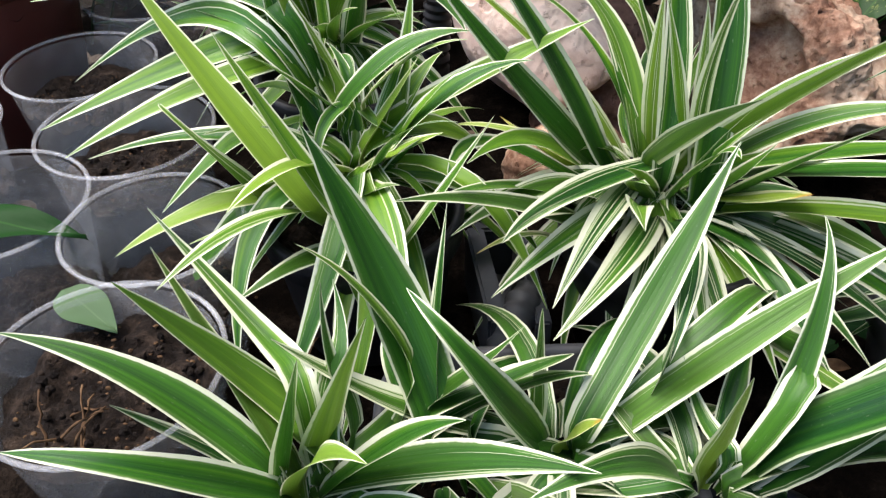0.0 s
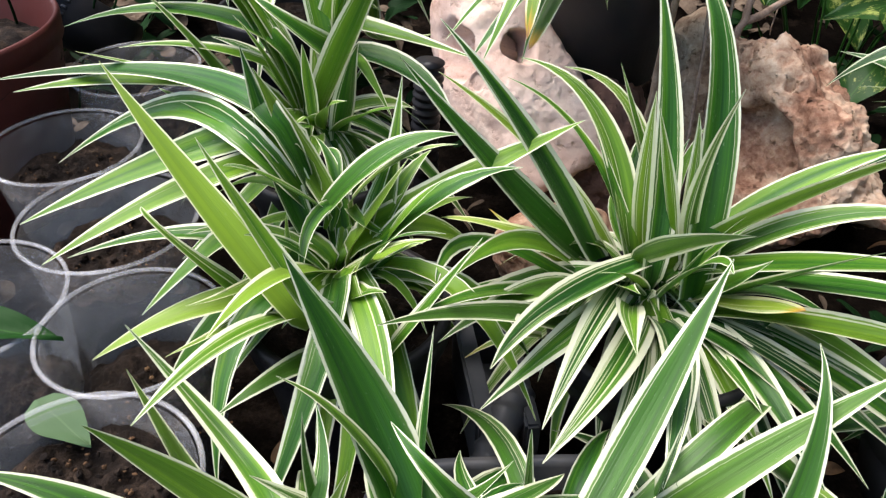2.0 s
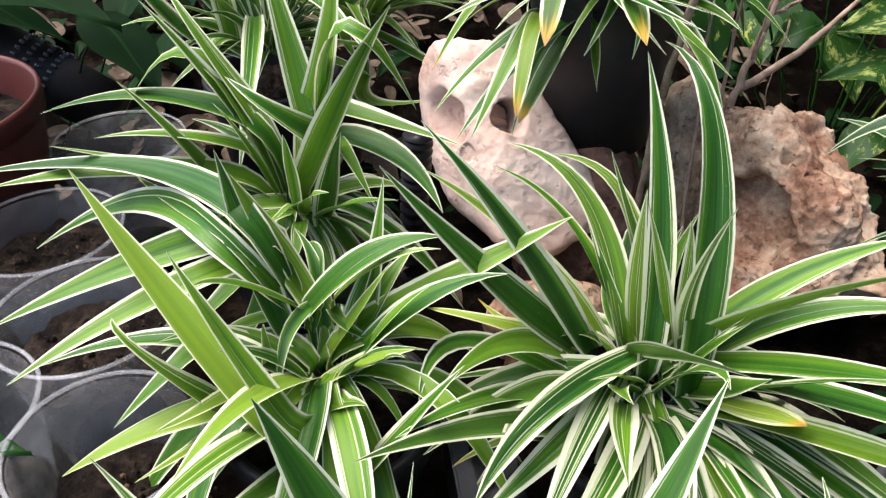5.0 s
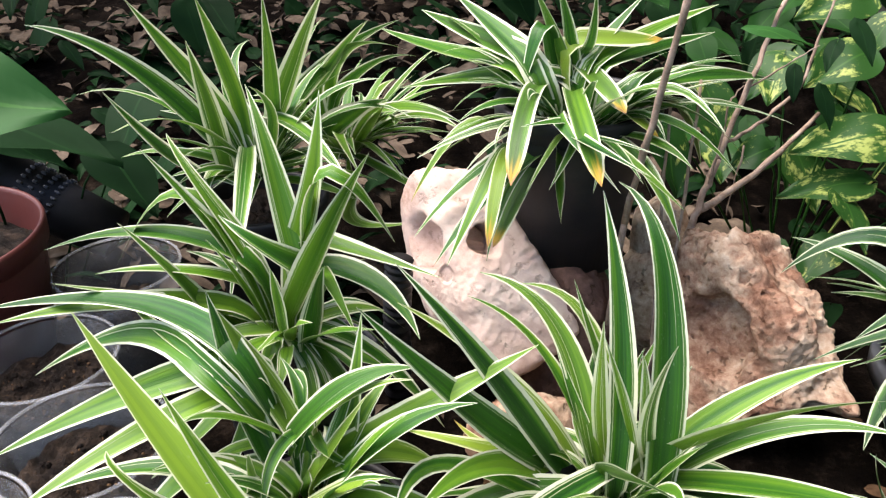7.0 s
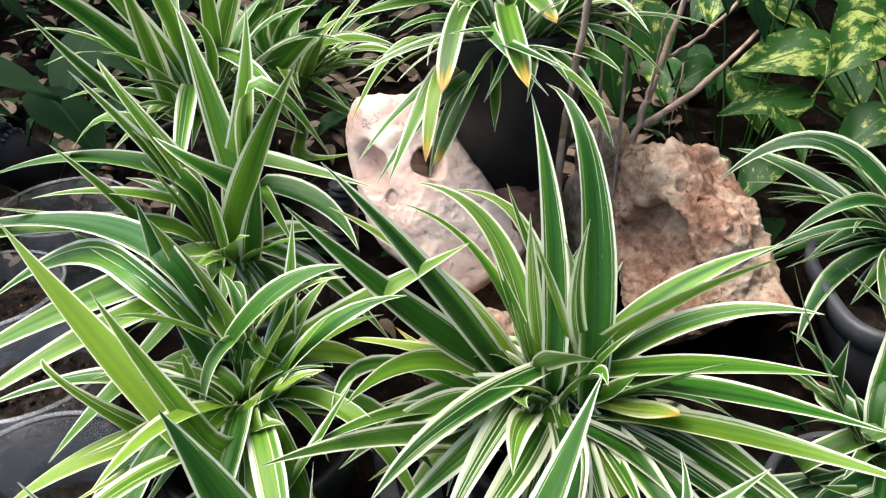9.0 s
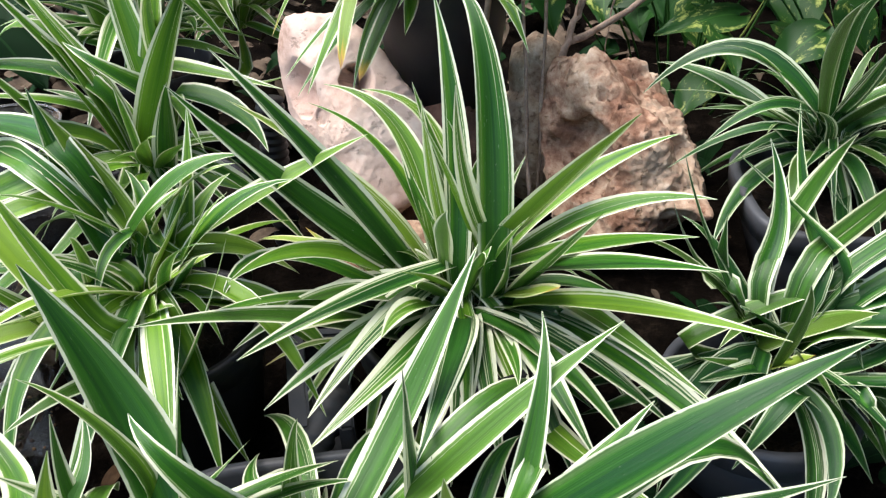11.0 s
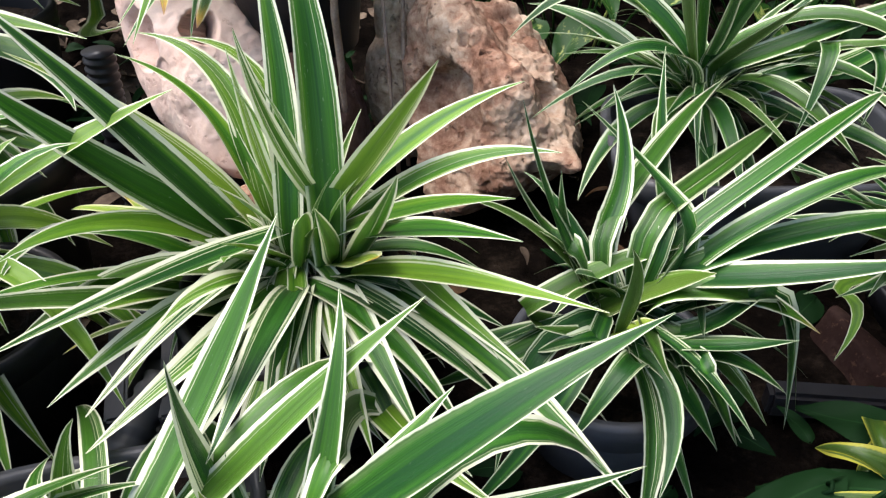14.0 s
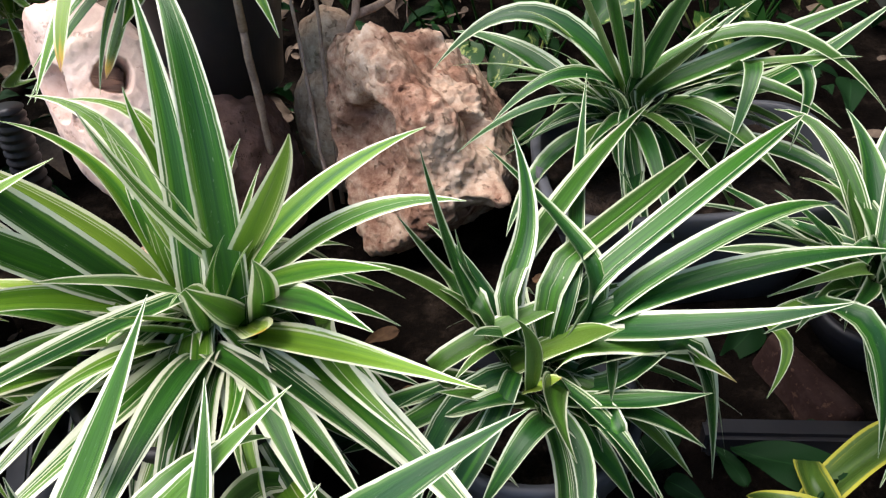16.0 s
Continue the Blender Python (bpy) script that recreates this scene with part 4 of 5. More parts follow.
blade(B, (0.0266, 0.4498, 0.12), (0.0945, 0.4323, 0.1138), 0.0163, 0.0156, 0.0179, 10, yellow=0.9)
blade(B, (0.0431, 0.3379, 0.1), (0.1109, 0.3868, 0.0603), 0.0163, 0.0013, 0.0169, 10, yellow=0.3, wither=0.4)
blade(B, (0.2159, 0.3178, 0.16), (0.1883, 0.4068, 0.0901), -0.0013, 0.0013, 0.0186, 10, yellow=1.0, wither=1.0, blunt=6.0)
blade(B, (0.1556, 0.2489, 0.1), (0.1575, 0.3897, 0.0716), 0.0212, 0.0078, 0.017, 45, white=0.9)
blade(B, (0.1753, 0.2645, 0.12), (0.1649, 0.3925, 0.0733), -0.0112, 0.0013, 0.009, 0, white=0.8)
blade(B, (0.2862, 0.2627, 0.11), (0.2338, 0.3894, 0.0802), 0.0187, -0.0053, 0.0193, 0, white=0.3, light=0.35)
blade(B, (0.1948, 0.2842, 0.1), (0.174, 0.3924, 0.0723), 0.0025, 0.0, 0.0099, 0, white=0.6)
blade(B, (0.1201, 0.2739, 0.17), (0.1535, 0.4021, 0.0858), 0.0088, -0.004, 0.0177, -10, white=0.7)
blade(B, (0.0257, 0.34, 0.15), (0.0975, 0.405, 0.1123), 0.0137, -0.0246, 0.0187, -15, white=0.6)
blade(B, (0.150, 0.250, 0.085), (0.170, 0.392, 0.085), 0.022, 0.004, 0.020, 10, white=0.3, light=0.2)
blade(B, (0.132, 0.272, 0.075), (0.165, 0.392, 0.082), 0.020, 0.008, 0.016, -15, white=0.9)
blade(B, (0.180, 0.250, 0.080), (0.178, 0.392, 0.083), 0.022, -0.004, 0.015, 5, white=0.8)
blade(B, (0.205, 0.262, 0.075), (0.184, 0.394, 0.082), 0.020, -0.003, 0.017, 12, white=0.5)
blade(B, (0.232, 0.262, 0.080), (0.190, 0.396, 0.082), 0.024, -0.006, 0.019, 10, white=0.4, light=0.25)
blade(B, (0.108, 0.262, 0.085), (0.158, 0.394, 0.082), 0.018, 0.010, 0.017, -10, white=1.0)
blade(B, (0.050, 0.290, 0.110), (0.140, 0.400, 0.086), 0.020, 0.008, 0.018, -20, white=0.8)
blade(B, (0.028, 0.330, 0.120), (0.130, 0.410, 0.088), 0.024, 0.004, 0.019, -20, white=0.5, light=0.3)
tuft(B, 34, 0.17, 116, low=-0.10, high=-0.01, width=(0.013, 0.023), whites=(0, 0.5, 0.9))
tuft(B, 22, 0.1, 66)
C = thing("spider_plant", (-0.0268, 0.1795, 0.08), "variegated spider plant with long leaves over the clear cups", "plant", "spider plants in the bed")
TONES[C.name] = (0.2, 0.7, 0.1)
blade(C, (-0.1182, 0.2827, 0.174), (-0.0444, 0.2185, 0.1405), -0.0212, -0.0078, 0.0145, 0, white=0.6)
blade(C, (-0.1101, 0.2579, 0.1706), (-0.0561, 0.1999, 0.1249), 0.0, 0.0, 0.0185, 45)
blade(C, (-0.1007, 0.2024, 0.1999), (-0.0273, 0.1948, 0.1114), -0.0212, -0.0143, 0.0196, -5, yellow=0.2, light=0.5)
blade(C, (-0.1578, 0.2034, 0.17), (-0.0531, 0.1841, 0.1103), 0.0075, -0.0065, 0.0206, 0, light=0.25)
blade(C, (-0.1142, 0.1908, 0.14), (-0.0481, 0.1772, 0.1037), -0.0287, -0.0156, 0.0176, 30, white=0.5)
blade(C, (-0.1361, 0.1525, 0.16), (-0.0432, 0.174, 0.1002), 0.0287, 0.0156, 0.0174, 0, light=0.3)
blade(C, (-0.0369, 0.2369, 0.1911), (0.0052, 0.2278, 0.1445), 0.005, -0.0028, 0.0173, 20)
blade(C, (0.0355, 0.1553, 0.18), (-0.0267, 0.1756, 0.0975), 0.0025, 0.0078, 0.0198, 0)
blade(C, (0.0821, 0.1412, 0.17), (-0.0196, 0.1819, 0.1006), 0.0025, 0.0065, 0.0221, 5, light=0.3)
blade(C, (0.0024, 0.1367, 0.18), (-0.0376, 0.1786, 0.1016), 0.015, -0.0013, 0.0191, 10, yellow=0.5)
blade(C, (-0.0286, 0.1822, 0.18), (-0.0427, 0.1856, 0.108), 0.0038, 0.0013, 0.0209, -5, white=0.4)
blade(C, (-0.0283, 0.2356, 0.17), (-0.0201, 0.2131, 0.1276), -0.005, 0.0025, 0.0169, 60, white=0.5)
blade(C, (-0.0278, 0.2598, 0.15), (-0.0226, 0.2195, 0.1354), -0.0037, -0.0025, 0.0116, 0)
tuft(C, 14, 0.14, 117, low=-0.10, high=-0.01, width=(0.013, 0.023))
tuft(C, 8, 0.1, 67, low=-0.05, high=0.025)
D = thing("spider_plant", (0.0819, 0.2133, 0.065), "variegated spider plant in the grey square pot", "plant", "spider plants in the bed")
TONES[D.name] = (0.0, 0.45, 0.1)
blade(D, (0.01, 0.2284, 0.1744), (0.0726, 0.2151, 0.0849), 0.0275, 0.0193, 0.0187, -15, light=0.35)
blade(D, (0.0742, 0.2623, 0.1298), (0.069, 0.2247, 0.0921), 0.0113, 0.0, 0.0188, 65)
blade(D, (0.1721, 0.3195, 0.1915), (0.097, 0.2265, 0.0923), -0.0075, 0.0013, 0.0215, 0, yellow=0.05, white=0.25, light=0.2)
blade(D, (0.234, 0.2531, 0.1886), (0.1168, 0.2267, 0.0902), 0.005, 0.0, 0.0190, 10, yellow=0.15, white=0.1, light=0.3)
blade(D, (0.131, 0.2348, 0.1858), (0.1318, 0.2404, 0.1029), 0.0113, -0.0053, 0.0203, -20)
blade(D, (0.0992, 0.2102, 0.11), (0.0861, 0.2167, 0.0884), 0.0025, -0.0025, 0.0163, -15, yellow=1.0, wither=1.0, blunt=6.0)
blade(D, (0.2171, 0.3323, 0.06), (0.1423, 0.2462, 0.115), 0.0375, -0.0103, 0.017, -15)
tuft(D, 18, 0.15, 118, low=-0.10, high=-0.01, width=(0.013, 0.023), whites=(0, 0.5, 0.9))
tuft(D, 8, 0.1, 68, low=-0.05, high=0.025)
M = thing("spider_plant", (0.1487, 0.1905, 0.07), "variegated spider plant with upright broad leaves", "plant", "spider plants in the bed")
TONES[M.name] = (0.0, 0.4, 0.1)
blade(M, (0.0553, 0.1349, 0.16), (0.1371, 0.1926, 0.0871), 0.025, 0.004, 0.0201, -10, light=0.3)
blade(M, (0.1985, 0.2698, 0.1839), (0.1764, 0.208, 0.1042), 0.015, -0.0065, 0.0138, 0, white=0.4, light=0.2)
blade(M, (0.2406, 0.2195, 0.1701), (0.1871, 0.2048, 0.1032), 0.0125, -0.0053, 0.019, 5, white=0.5, light=0.3)
blade(M, (0.3124, 0.1942, 0.2217), (0.1865, 0.2018, 0.1142), 0.0194, -0.0104, 0.0250, 10, yellow=0.0, white=-0.1, light=-0.05)
blade(M, (0.1409, 0.2413, 0.12), (0.1545, 0.2055, 0.1011), -0.0075, 0.0, 0.0112, 0, white=0.4)
blade(M, (0.3008, 0.17, 0.1736), (0.2211, 0.1975, 0.1083), 0.0038, -0.004, 0.0186, -5, light=0.2)
blade(M, (0.1463, 0.185, 0.17), (0.1496, 0.1984, 0.096), -0.01, 0.0, 0.0174, 40, yellow=0.6)
blade(M, (0.2527, 0.2489, 0.07), (0.1922, 0.2358, 0.1309), -0.0275, 0.0582, 0.0188, 15, white=0.3, light=0.3)
blade(M, (0.3264, 0.2291, 0.06), (0.2166, 0.2038, 0.1189), 0.055, -0.0025, 0.0193, 0, white=0.3, light=0.25)
tuft(M, 16, 0.15, 118, low=-0.10, high=-0.01, width=(0.013, 0.023), whites=(0, 0.5, 0.9))
tuft(M, 8, 0.1, 68, low=-0.05, high=0.025)
K = thing("spider_plant", (0.0275, 0.1966, 0.08), "variegated spider plant with one very broad dark leaf", "plant", "spider plants in the bed")
TONES[K.name] = (0.1, 0.5, 0.1)
blade(K, (-0.0349, 0.267, 0.231), (0.0225, 0.2103, 0.1109), -0.015, -0.009, 0.0303, 0, yellow=0.0, white=0.1, light=0.3)
blade(K, (-0.0467, 0.2111, 0.16), (0.0328, 0.2082, 0.1093), -0.015, -0.0065, 0.0185, 10, white=0.7)
blade(K, (-0.0012, 0.1853, 0.2), (-0.0288, 0.194, 0.1084), 0.0013, -0.004, 0.0197, -35, yellow=0.35, light=0.85)
blade(K, (0.1078, 0.2522, 0.0921), (0.0225, 0.2064, 0.1076), 0.0175, -0.004, 0.0168, -25, white=0.7)
blade(K, (0.0922, 0.2574, 0.1026), (0.0174, 0.2102, 0.111), 0.02, -0.0128, 0.0196, -30, white=0.5)
blade(K, (0.0615, 0.2215, 0.16), (0.0252, 0.2177, 0.1177), 0.0063, -0.0065, 0.0166, -20)
blade(K, (0.0267, 0.2711, 0.1889), (0.023, 0.2431, 0.1487), 0.0025, 0.0, 0.0168, -65)
tuft(K, 12, 0.14, 125, low=-0.10, high=-0.01, width=(0.013, 0.023))
tuft(K, 4, 0.1, 75, low=-0.05, high=0.025)
F = thing("spider_plant", (0.3461, 0.3179, 0.095), "variegated spider plant with long level leaves", "plant", "spider plants in the bed")
# low range: greens and margins darkened in place of shade
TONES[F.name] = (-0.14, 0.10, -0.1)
blade(F, (0.3546, 0.393, 0.2055), (0.3468, 0.3482, 0.1534), -0.0037, -0.0065, 0.0145, 0, light=0.3, white=0.0)
blade(F, (0.343, 0.4088, 0.1888), (0.3795, 0.339, 0.1597), -0.0037, -0.0053, 0.0166, 20)
blade(F, (0.4425, 0.5325, 0.1625), (0.3736, 0.3381, 0.1536), -0.0137, 0.0013, 0.01, 0)
blade(F, (0.4911, 0.5239, 0.1382), (0.3451, 0.347, 0.1507), 0.0075, 0.0013, 0.0148, 0)
blade(F, (0.5431, 0.5148, 0.1092), (0.3741, 0.3412, 0.1588), 0.0038, -0.004, 0.0171, 0)
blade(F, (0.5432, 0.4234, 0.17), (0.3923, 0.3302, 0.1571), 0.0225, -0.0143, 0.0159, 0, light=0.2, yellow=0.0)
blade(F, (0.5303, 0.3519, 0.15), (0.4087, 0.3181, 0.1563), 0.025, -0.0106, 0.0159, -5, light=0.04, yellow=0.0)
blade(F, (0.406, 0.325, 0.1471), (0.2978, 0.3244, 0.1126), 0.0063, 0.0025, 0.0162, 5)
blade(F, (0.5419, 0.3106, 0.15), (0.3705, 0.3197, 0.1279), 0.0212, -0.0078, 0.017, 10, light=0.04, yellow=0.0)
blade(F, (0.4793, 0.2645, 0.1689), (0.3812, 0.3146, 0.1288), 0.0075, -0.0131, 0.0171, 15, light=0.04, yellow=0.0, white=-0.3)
blade(F, (0.3776, 0.2841, 0.1567), (0.3335, 0.3166, 0.1099), -0.0062, 0.0143, 0.0168, 20, yellow=0.3)
blade(F, (0.4333, 0.3079, 0.1163), (0.3812, 0.3146, 0.1288), 0.0075, -0.0078, 0.0156, -5, yellow=0.1, light=0.2)
blade(F, (0.438, 0.2765, 0.115), (0.3743, 0.3040, 0.1300), 0.009, 0.0013, 0.0185, 12, yellow=0.1, wither=0.4, light=0.35, white=-0.1)
blade(F, (0.4204, 0.2671, 0.1219), (0.354, 0.2975, 0.0999), 0.0025, -0.0053, 0.016, -10)
blade(F, (0.3698, 0.2664, 0.13), (0.3836, 0.3051, 0.1209), -0.0037, 0.0, 0.0144, -60)
blade(F, (0.3688, 0.2677, 0.0911), (0.3563, 0.3083, 0.1098), 0.005, 0.0013, 0.0166, -40)
blade(F, (0.3841, 0.2531, 0.06), (0.353, 0.293, 0.0962), 0.0088, 0.0, 0.0151, -5)
blade(F, (0.3957, 0.2547, 0.06), (0.3743, 0.2834, 0.0983), 0.03, -0.0156, 0.0166, -15)
blade(F, (0.434, 0.272, 0.045), (0.4139, 0.2911, 0.1328), 0.022, 0.0050, 0.0185, 5, white=0.6, light=0.0, yellow=0.0)
blade(F, (0.4186, 0.26, 0.09), (0.3804, 0.2846, 0.1023), 0.01, -0.004, 0.0159, -10)
blade(F, (0.302, 0.2531, 0.08), (0.3477, 0.2897, 0.0921), 0.03, 0.0078, 0.0138, 0)
blade(F, (0.306, 0.4011, 0.1974), (0.3129, 0.3577, 0.1584), -0.0037, 0.0, 0.0168, 50)
blade(F, (0.2872, 0.3562, 0.188), (0.3198, 0.3435, 0.1374), -0.0212, -0.0143, 0.0152, 5)
blade(F, (0.3136, 0.3415, 0.186), (0.3197, 0.3521, 0.1502), -0.0037, 0.0, 0.0142, -45)
blade(F, (0.2932, 0.299, 0.12), (0.3449, 0.2977, 0.097), 0.0013, 0.0, 0.0165, 10)
blade(F, (0.3536, 0.2895, 0.125), (0.3391, 0.3062, 0.1022), -0.0013, 0.0, 0.0155, 0, yellow=1.0, wither=0.9)
blade(F, (0.3007, 0.2938, 0.13), (0.3377, 0.3221, 0.1166), 0.0088, 0.0, 0.0158, 25)
blade(F, (0.3135, 0.3029, 0.15), (0.3439, 0.3227, 0.1192), 0.0013, -0.004, 0.0186, 0)
blade(F, (0.4470, 0.2840, 0.045), (0.4020, 0.2900, 0.1310), 0.034, 0.004, 0.0150, 15, yellow=0.0, white=0.3, light=-0.1)
blade(F, (0.3989, 0.2562, 0.06), (0.3606, 0.2932, 0.0984), 0.0075, 0.0, 0.0158, -20, light=0.1)
blade(F, (0.3255, 0.2649, 0.08), (0.3006, 0.2905, 0.078), 0.0088, 0.0, 0.0175, -30, white=0.4)
blade(F, (0.3144, 0.2839, 0.05), (0.342, 0.2918, 0.089), 0.0038, 0.0025, 0.015, 25, light=0.1)
blade(F, (0.295, 0.3003, 0.1), (0.3352, 0.3057, 0.0984), 0.0175, 0.0131, 0.015, 15, white=0.5)
blade(F, (0.3443, 0.2364, 0.13), (0.3566, 0.304, 0.1059), 0.0112, -0.0065, 0.0159, -40)
tuft(F, 14, 0.15, 120, low=-0.085, high=-0.02, width=(0.012, 0.019))
tuft(F, 7, 0.09, 70)
G = thing("spider_plant", (0.4857, 0.5513, 0.105), "dark variegated spider plant in the grey planter", "plant", "spider plants in the bed")
# shade on this plant is put into its leaf tones
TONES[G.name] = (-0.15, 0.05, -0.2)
blade(G, (0.3442, 0.621, 0.1397), (0.4723, 0.5669, 0.1453), 0.0388, -0.0183, 0.0206, -35)
blade(G, (0.3729, 0.5375, 0.1294), (0.476, 0.56, 0.1338), 0.025, 0.0028, 0.0163, -15)
blade(G, (0.3877, 0.6115, 0.1259), (0.4384, 0.5734, 0.1355), 0.0025, -0.0028, 0.0175, 0)
blade(G, (0.3696, 0.6677, 0.15), (0.4507, 0.5643, 0.1241), 0.0125, -0.0028, 0.0196, -20)
blade(G, (0.3839, 0.3532, 0.3), (0.4842, 0.5588, 0.1385), 0.0287, -0.0065, 0.0085, 0)
blade(G, (0.3821, 0.3773, 0.29), (0.4782, 0.5612, 0.1379), 0.0112, -0.0065, 0.0148, -40)
blade(G, (0.4049, 0.365, 0.29), (0.4902, 0.5564, 0.1391), -0.005, 0.0013, 0.0083, 0)
blade(G, (0.4761, 0.4345, 0.26), (0.4901, 0.5546, 0.1352), 0.0187, 0.004, 0.0165, 0)
blade(G, (0.6505, 0.5213, 0.2), (0.5075, 0.5468, 0.1374), 0.0075, -0.0143, 0.018, 25)
blade(G, (0.7147, 0.5782, 0.17), (0.5508, 0.5174, 0.1402), -0.0287, 0.0168, 0.0215, 10)
blade(G, (0.6291, 0.456, 0.14), (0.4961, 0.5557, 0.1437), 0.0388, 0.0183, 0.0169, 20)
blade(G, (0.5174, 0.4613, 0.12), (0.5503, 0.522, 0.1494), 0.035, 0.0103, 0.016, 0)
blade(G, (0.5632, 0.4587, 0.12), (0.5484, 0.5175, 0.1485), 0.0275, 0.0311, 0.0169, 0)
blade(G, (0.5531, 0.4351, 0.11), (0.5032, 0.5416, 0.1234), 0.0262, -0.0106, 0.0171, 10)
blade(G, (0.5907, 0.3893, 0.09), (0.5412, 0.503, 0.1107), -0.0013, 0.0324, 0.0159, 15)
blade(G, (0.4385, 0.422, 0.1), (0.4867, 0.5408, 0.108), 0.0038, 0.0, 0.0157, 0)
blade(G, (0.6017, 0.4626, 0.13), (0.5148, 0.5401, 0.1328), 0.0212, -0.0028, 0.017, 10)
blade(G, (0.6203, 0.4858, 0.17), (0.5149, 0.5421, 0.1366), 0.0088, -0.005, 0.0163, 10)
blade(G, (0.5069, 0.4582, 0.06), (0.4985, 0.5358, 0.1095), 0.005, -0.0013, 0.0151, -20)
blade(G, (0.4251, 0.5124, 0.08), (0.4751, 0.5499, 0.1143), 0.0125, 0.0053, 0.0158, 30)
blade(G, (0.4027, 0.5519, 0.1), (0.4714, 0.5556, 0.1216), 0.01, -0.0028, 0.0157, 5)
blade(G, (0.4994, 0.4557, 0.22), (0.4959, 0.5511, 0.1339), 0.0, 0.0, 0.0163, -5)
tuft(G, 14, 0.15, 121, low=-0.10, high=-0.01, width=(0.013, 0.023))
tuft(G, 30, 0.14, 71, width=(0.008, 0.014))
E = thing("spider_plant", (-0.0633, 0.5229, 0.14), "variegated spider plant standing behind the cups", "plant", "spider plants in the bed")
TONES[E.name] = (0.38, 0.98, 0.1)
blade(E, (-0.1555, 0.5434, 0.2905), (-0.1056, 0.5412, 0.2172), 0.005, 0.0025, 0.0187, -10)
blade(E, (-0.1563, 0.5996, 0.2799), (-0.0983, 0.5451, 0.2225), 0.0163, 0.009, 0.0176, 15)
blade(E, (-0.2422, 0.5451, 0.21), (-0.1088, 0.5391, 0.2174), 0.01, -0.0065, 0.0201, -10)
blade(E, (-0.1908, 0.5088, 0.2112), (-0.1062, 0.5305, 0.195), 0.0088, 0.005, 0.0172, 0)
blade(E, (-0.1672, 0.5099, 0.251), (-0.1246, 0.5163, 0.1848), 0.0075, 0.0053, 0.02, -5)
blade(E, (-0.2442, 0.4643, 0.2), (-0.1137, 0.519, 0.1805), 0.0075, 0.0, 0.0186, -20)
blade(E, (-0.2066, 0.4824, 0.22), (-0.1327, 0.5111, 0.1859), 0.0025, 0.0038, 0.0165, 5)
blade(E, (0.0501, 0.5055, 0.209), (-0.0423, 0.5557, 0.2135), 0.0038, -0.0037, 0.0193, 10)
blade(E, (0.0174, 0.5422, 0.2166), (-0.0462, 0.554, 0.2261), 0.0638, -0.0339, 0.0194, 10)
blade(E, (-0.0059, 0.4774, 0.1785), (-0.0427, 0.5469, 0.1943), 0.0113, -0.0025, 0.0177, -30)
blade(E, (0.0051, 0.514, 0.2989), (-0.0633, 0.5252, 0.1634), 0.0063, -0.0065, 0.0227, -50)
blade(E, (-0.0322, 0.5648, 0.3252), (-0.0546, 0.5542, 0.2144), -0.005, -0.0078, 0.023, 35)
blade(E, (-0.0972, 0.6199, 0.3115), (-0.0551, 0.5435, 0.1915), 0.0163, 0.0, 0.0212, 0)
blade(E, (-0.1085, 0.5417, 0.24), (-0.055, 0.5455, 0.1953), 0.0063, 0.0131, 0.0221, -25)
blade(E, (-0.1884, 0.5393, 0.2), (-0.102, 0.5382, 0.2224), 0.0388, -0.0183, 0.0202, -10)
blade(E, (-0.0656, 0.5, 0.22), (-0.0671, 0.515, 0.1503), 0.015, 0.0, 0.0171, -50)
blade(E, (-0.0289, 0.5033, 0.22), (-0.0485, 0.5071, 0.1354), 0.0125, 0.0028, 0.0196, -40)
blade(E, (0.0361, 0.4866, 0.17), (-0.0344, 0.5477, 0.1938), 0.005, 0.0118, 0.0251, 5)
tuft(E, 14, 0.14, 119, low=-0.10, high=-0.01, width=(0.013, 0.023))
tuft(E, 16, 0.1, 69)
N = thing("spider_plant", (-0.14, 0.7967, 0.15), "variegated spider plant in the shade at the back", "plant", "spider plants in the bed")
TONES[N.name] = (0.35, 0.95, 0.3)
blade(N, (-0.1556, 0.6764, 0.33), (-0.1704, 0.7845, 0.1629), 0.0075, 0.0013, 0.0219, 0)
blade(N, (-0.1867, 0.5755, 0.3207), (-0.1967, 0.7762, 0.1668), -0.01, 0.0028, 0.02, 0)
blade(N, (-0.3113, 0.7312, 0.33), (-0.1895, 0.7953, 0.2081), 0.0237, 0.005, 0.0269, -45)
blade(N, (-0.2053, 0.6932, 0.36), (-0.1791, 0.805, 0.2335), 0.0025, -0.0013, 0.0244, 15)
blade(N, (-0.1511, 0.7026, 0.36), (-0.1592, 0.8126, 0.2407), 0.005, 0.0, 0.0188, 0)
blade(N, (-0.1, 0.7239, 0.36), (-0.1238, 0.8173, 0.2179), -0.01, 0.0013, 0.0168, 0)
blade(N, (-0.0551, 0.7739, 0.35), (-0.1182, 0.8182, 0.2175), 0.0137, 0.0065, 0.0275, -20)
blade(N, (-0.0239, 0.6312, 0.22), (-0.1295, 0.8154, 0.2155), 0.0113, 0.004, 0.0208, 5)
blade(N, (-0.1069, 0.5273, 0.17), (-0.1504, 0.8009, 0.1872), 0.0237, 0.0065, 0.0188, 0)
tuft(N, 22, 0.14, 69)
tuft(N, 24, 0.17, 140, low=0.02, high=0.15, width=(0.012, 0.020))
H = thing("spider_plant", (0.165, 0.672, 0.242), "variegated spider plant with yellowed tips hanging from a tall black pot", "plant", "spider plants in the bed")
TONES[H.name] = (0.2, 0.75, -0.05)
blade(H, (0.0997, 0.5345, 0.2652), (0.1365, 0.6849, 0.2881), 0.0212, -0.0013, 0.0168, 0, yellow=0.15, wither=1.0, blunt=8.0)
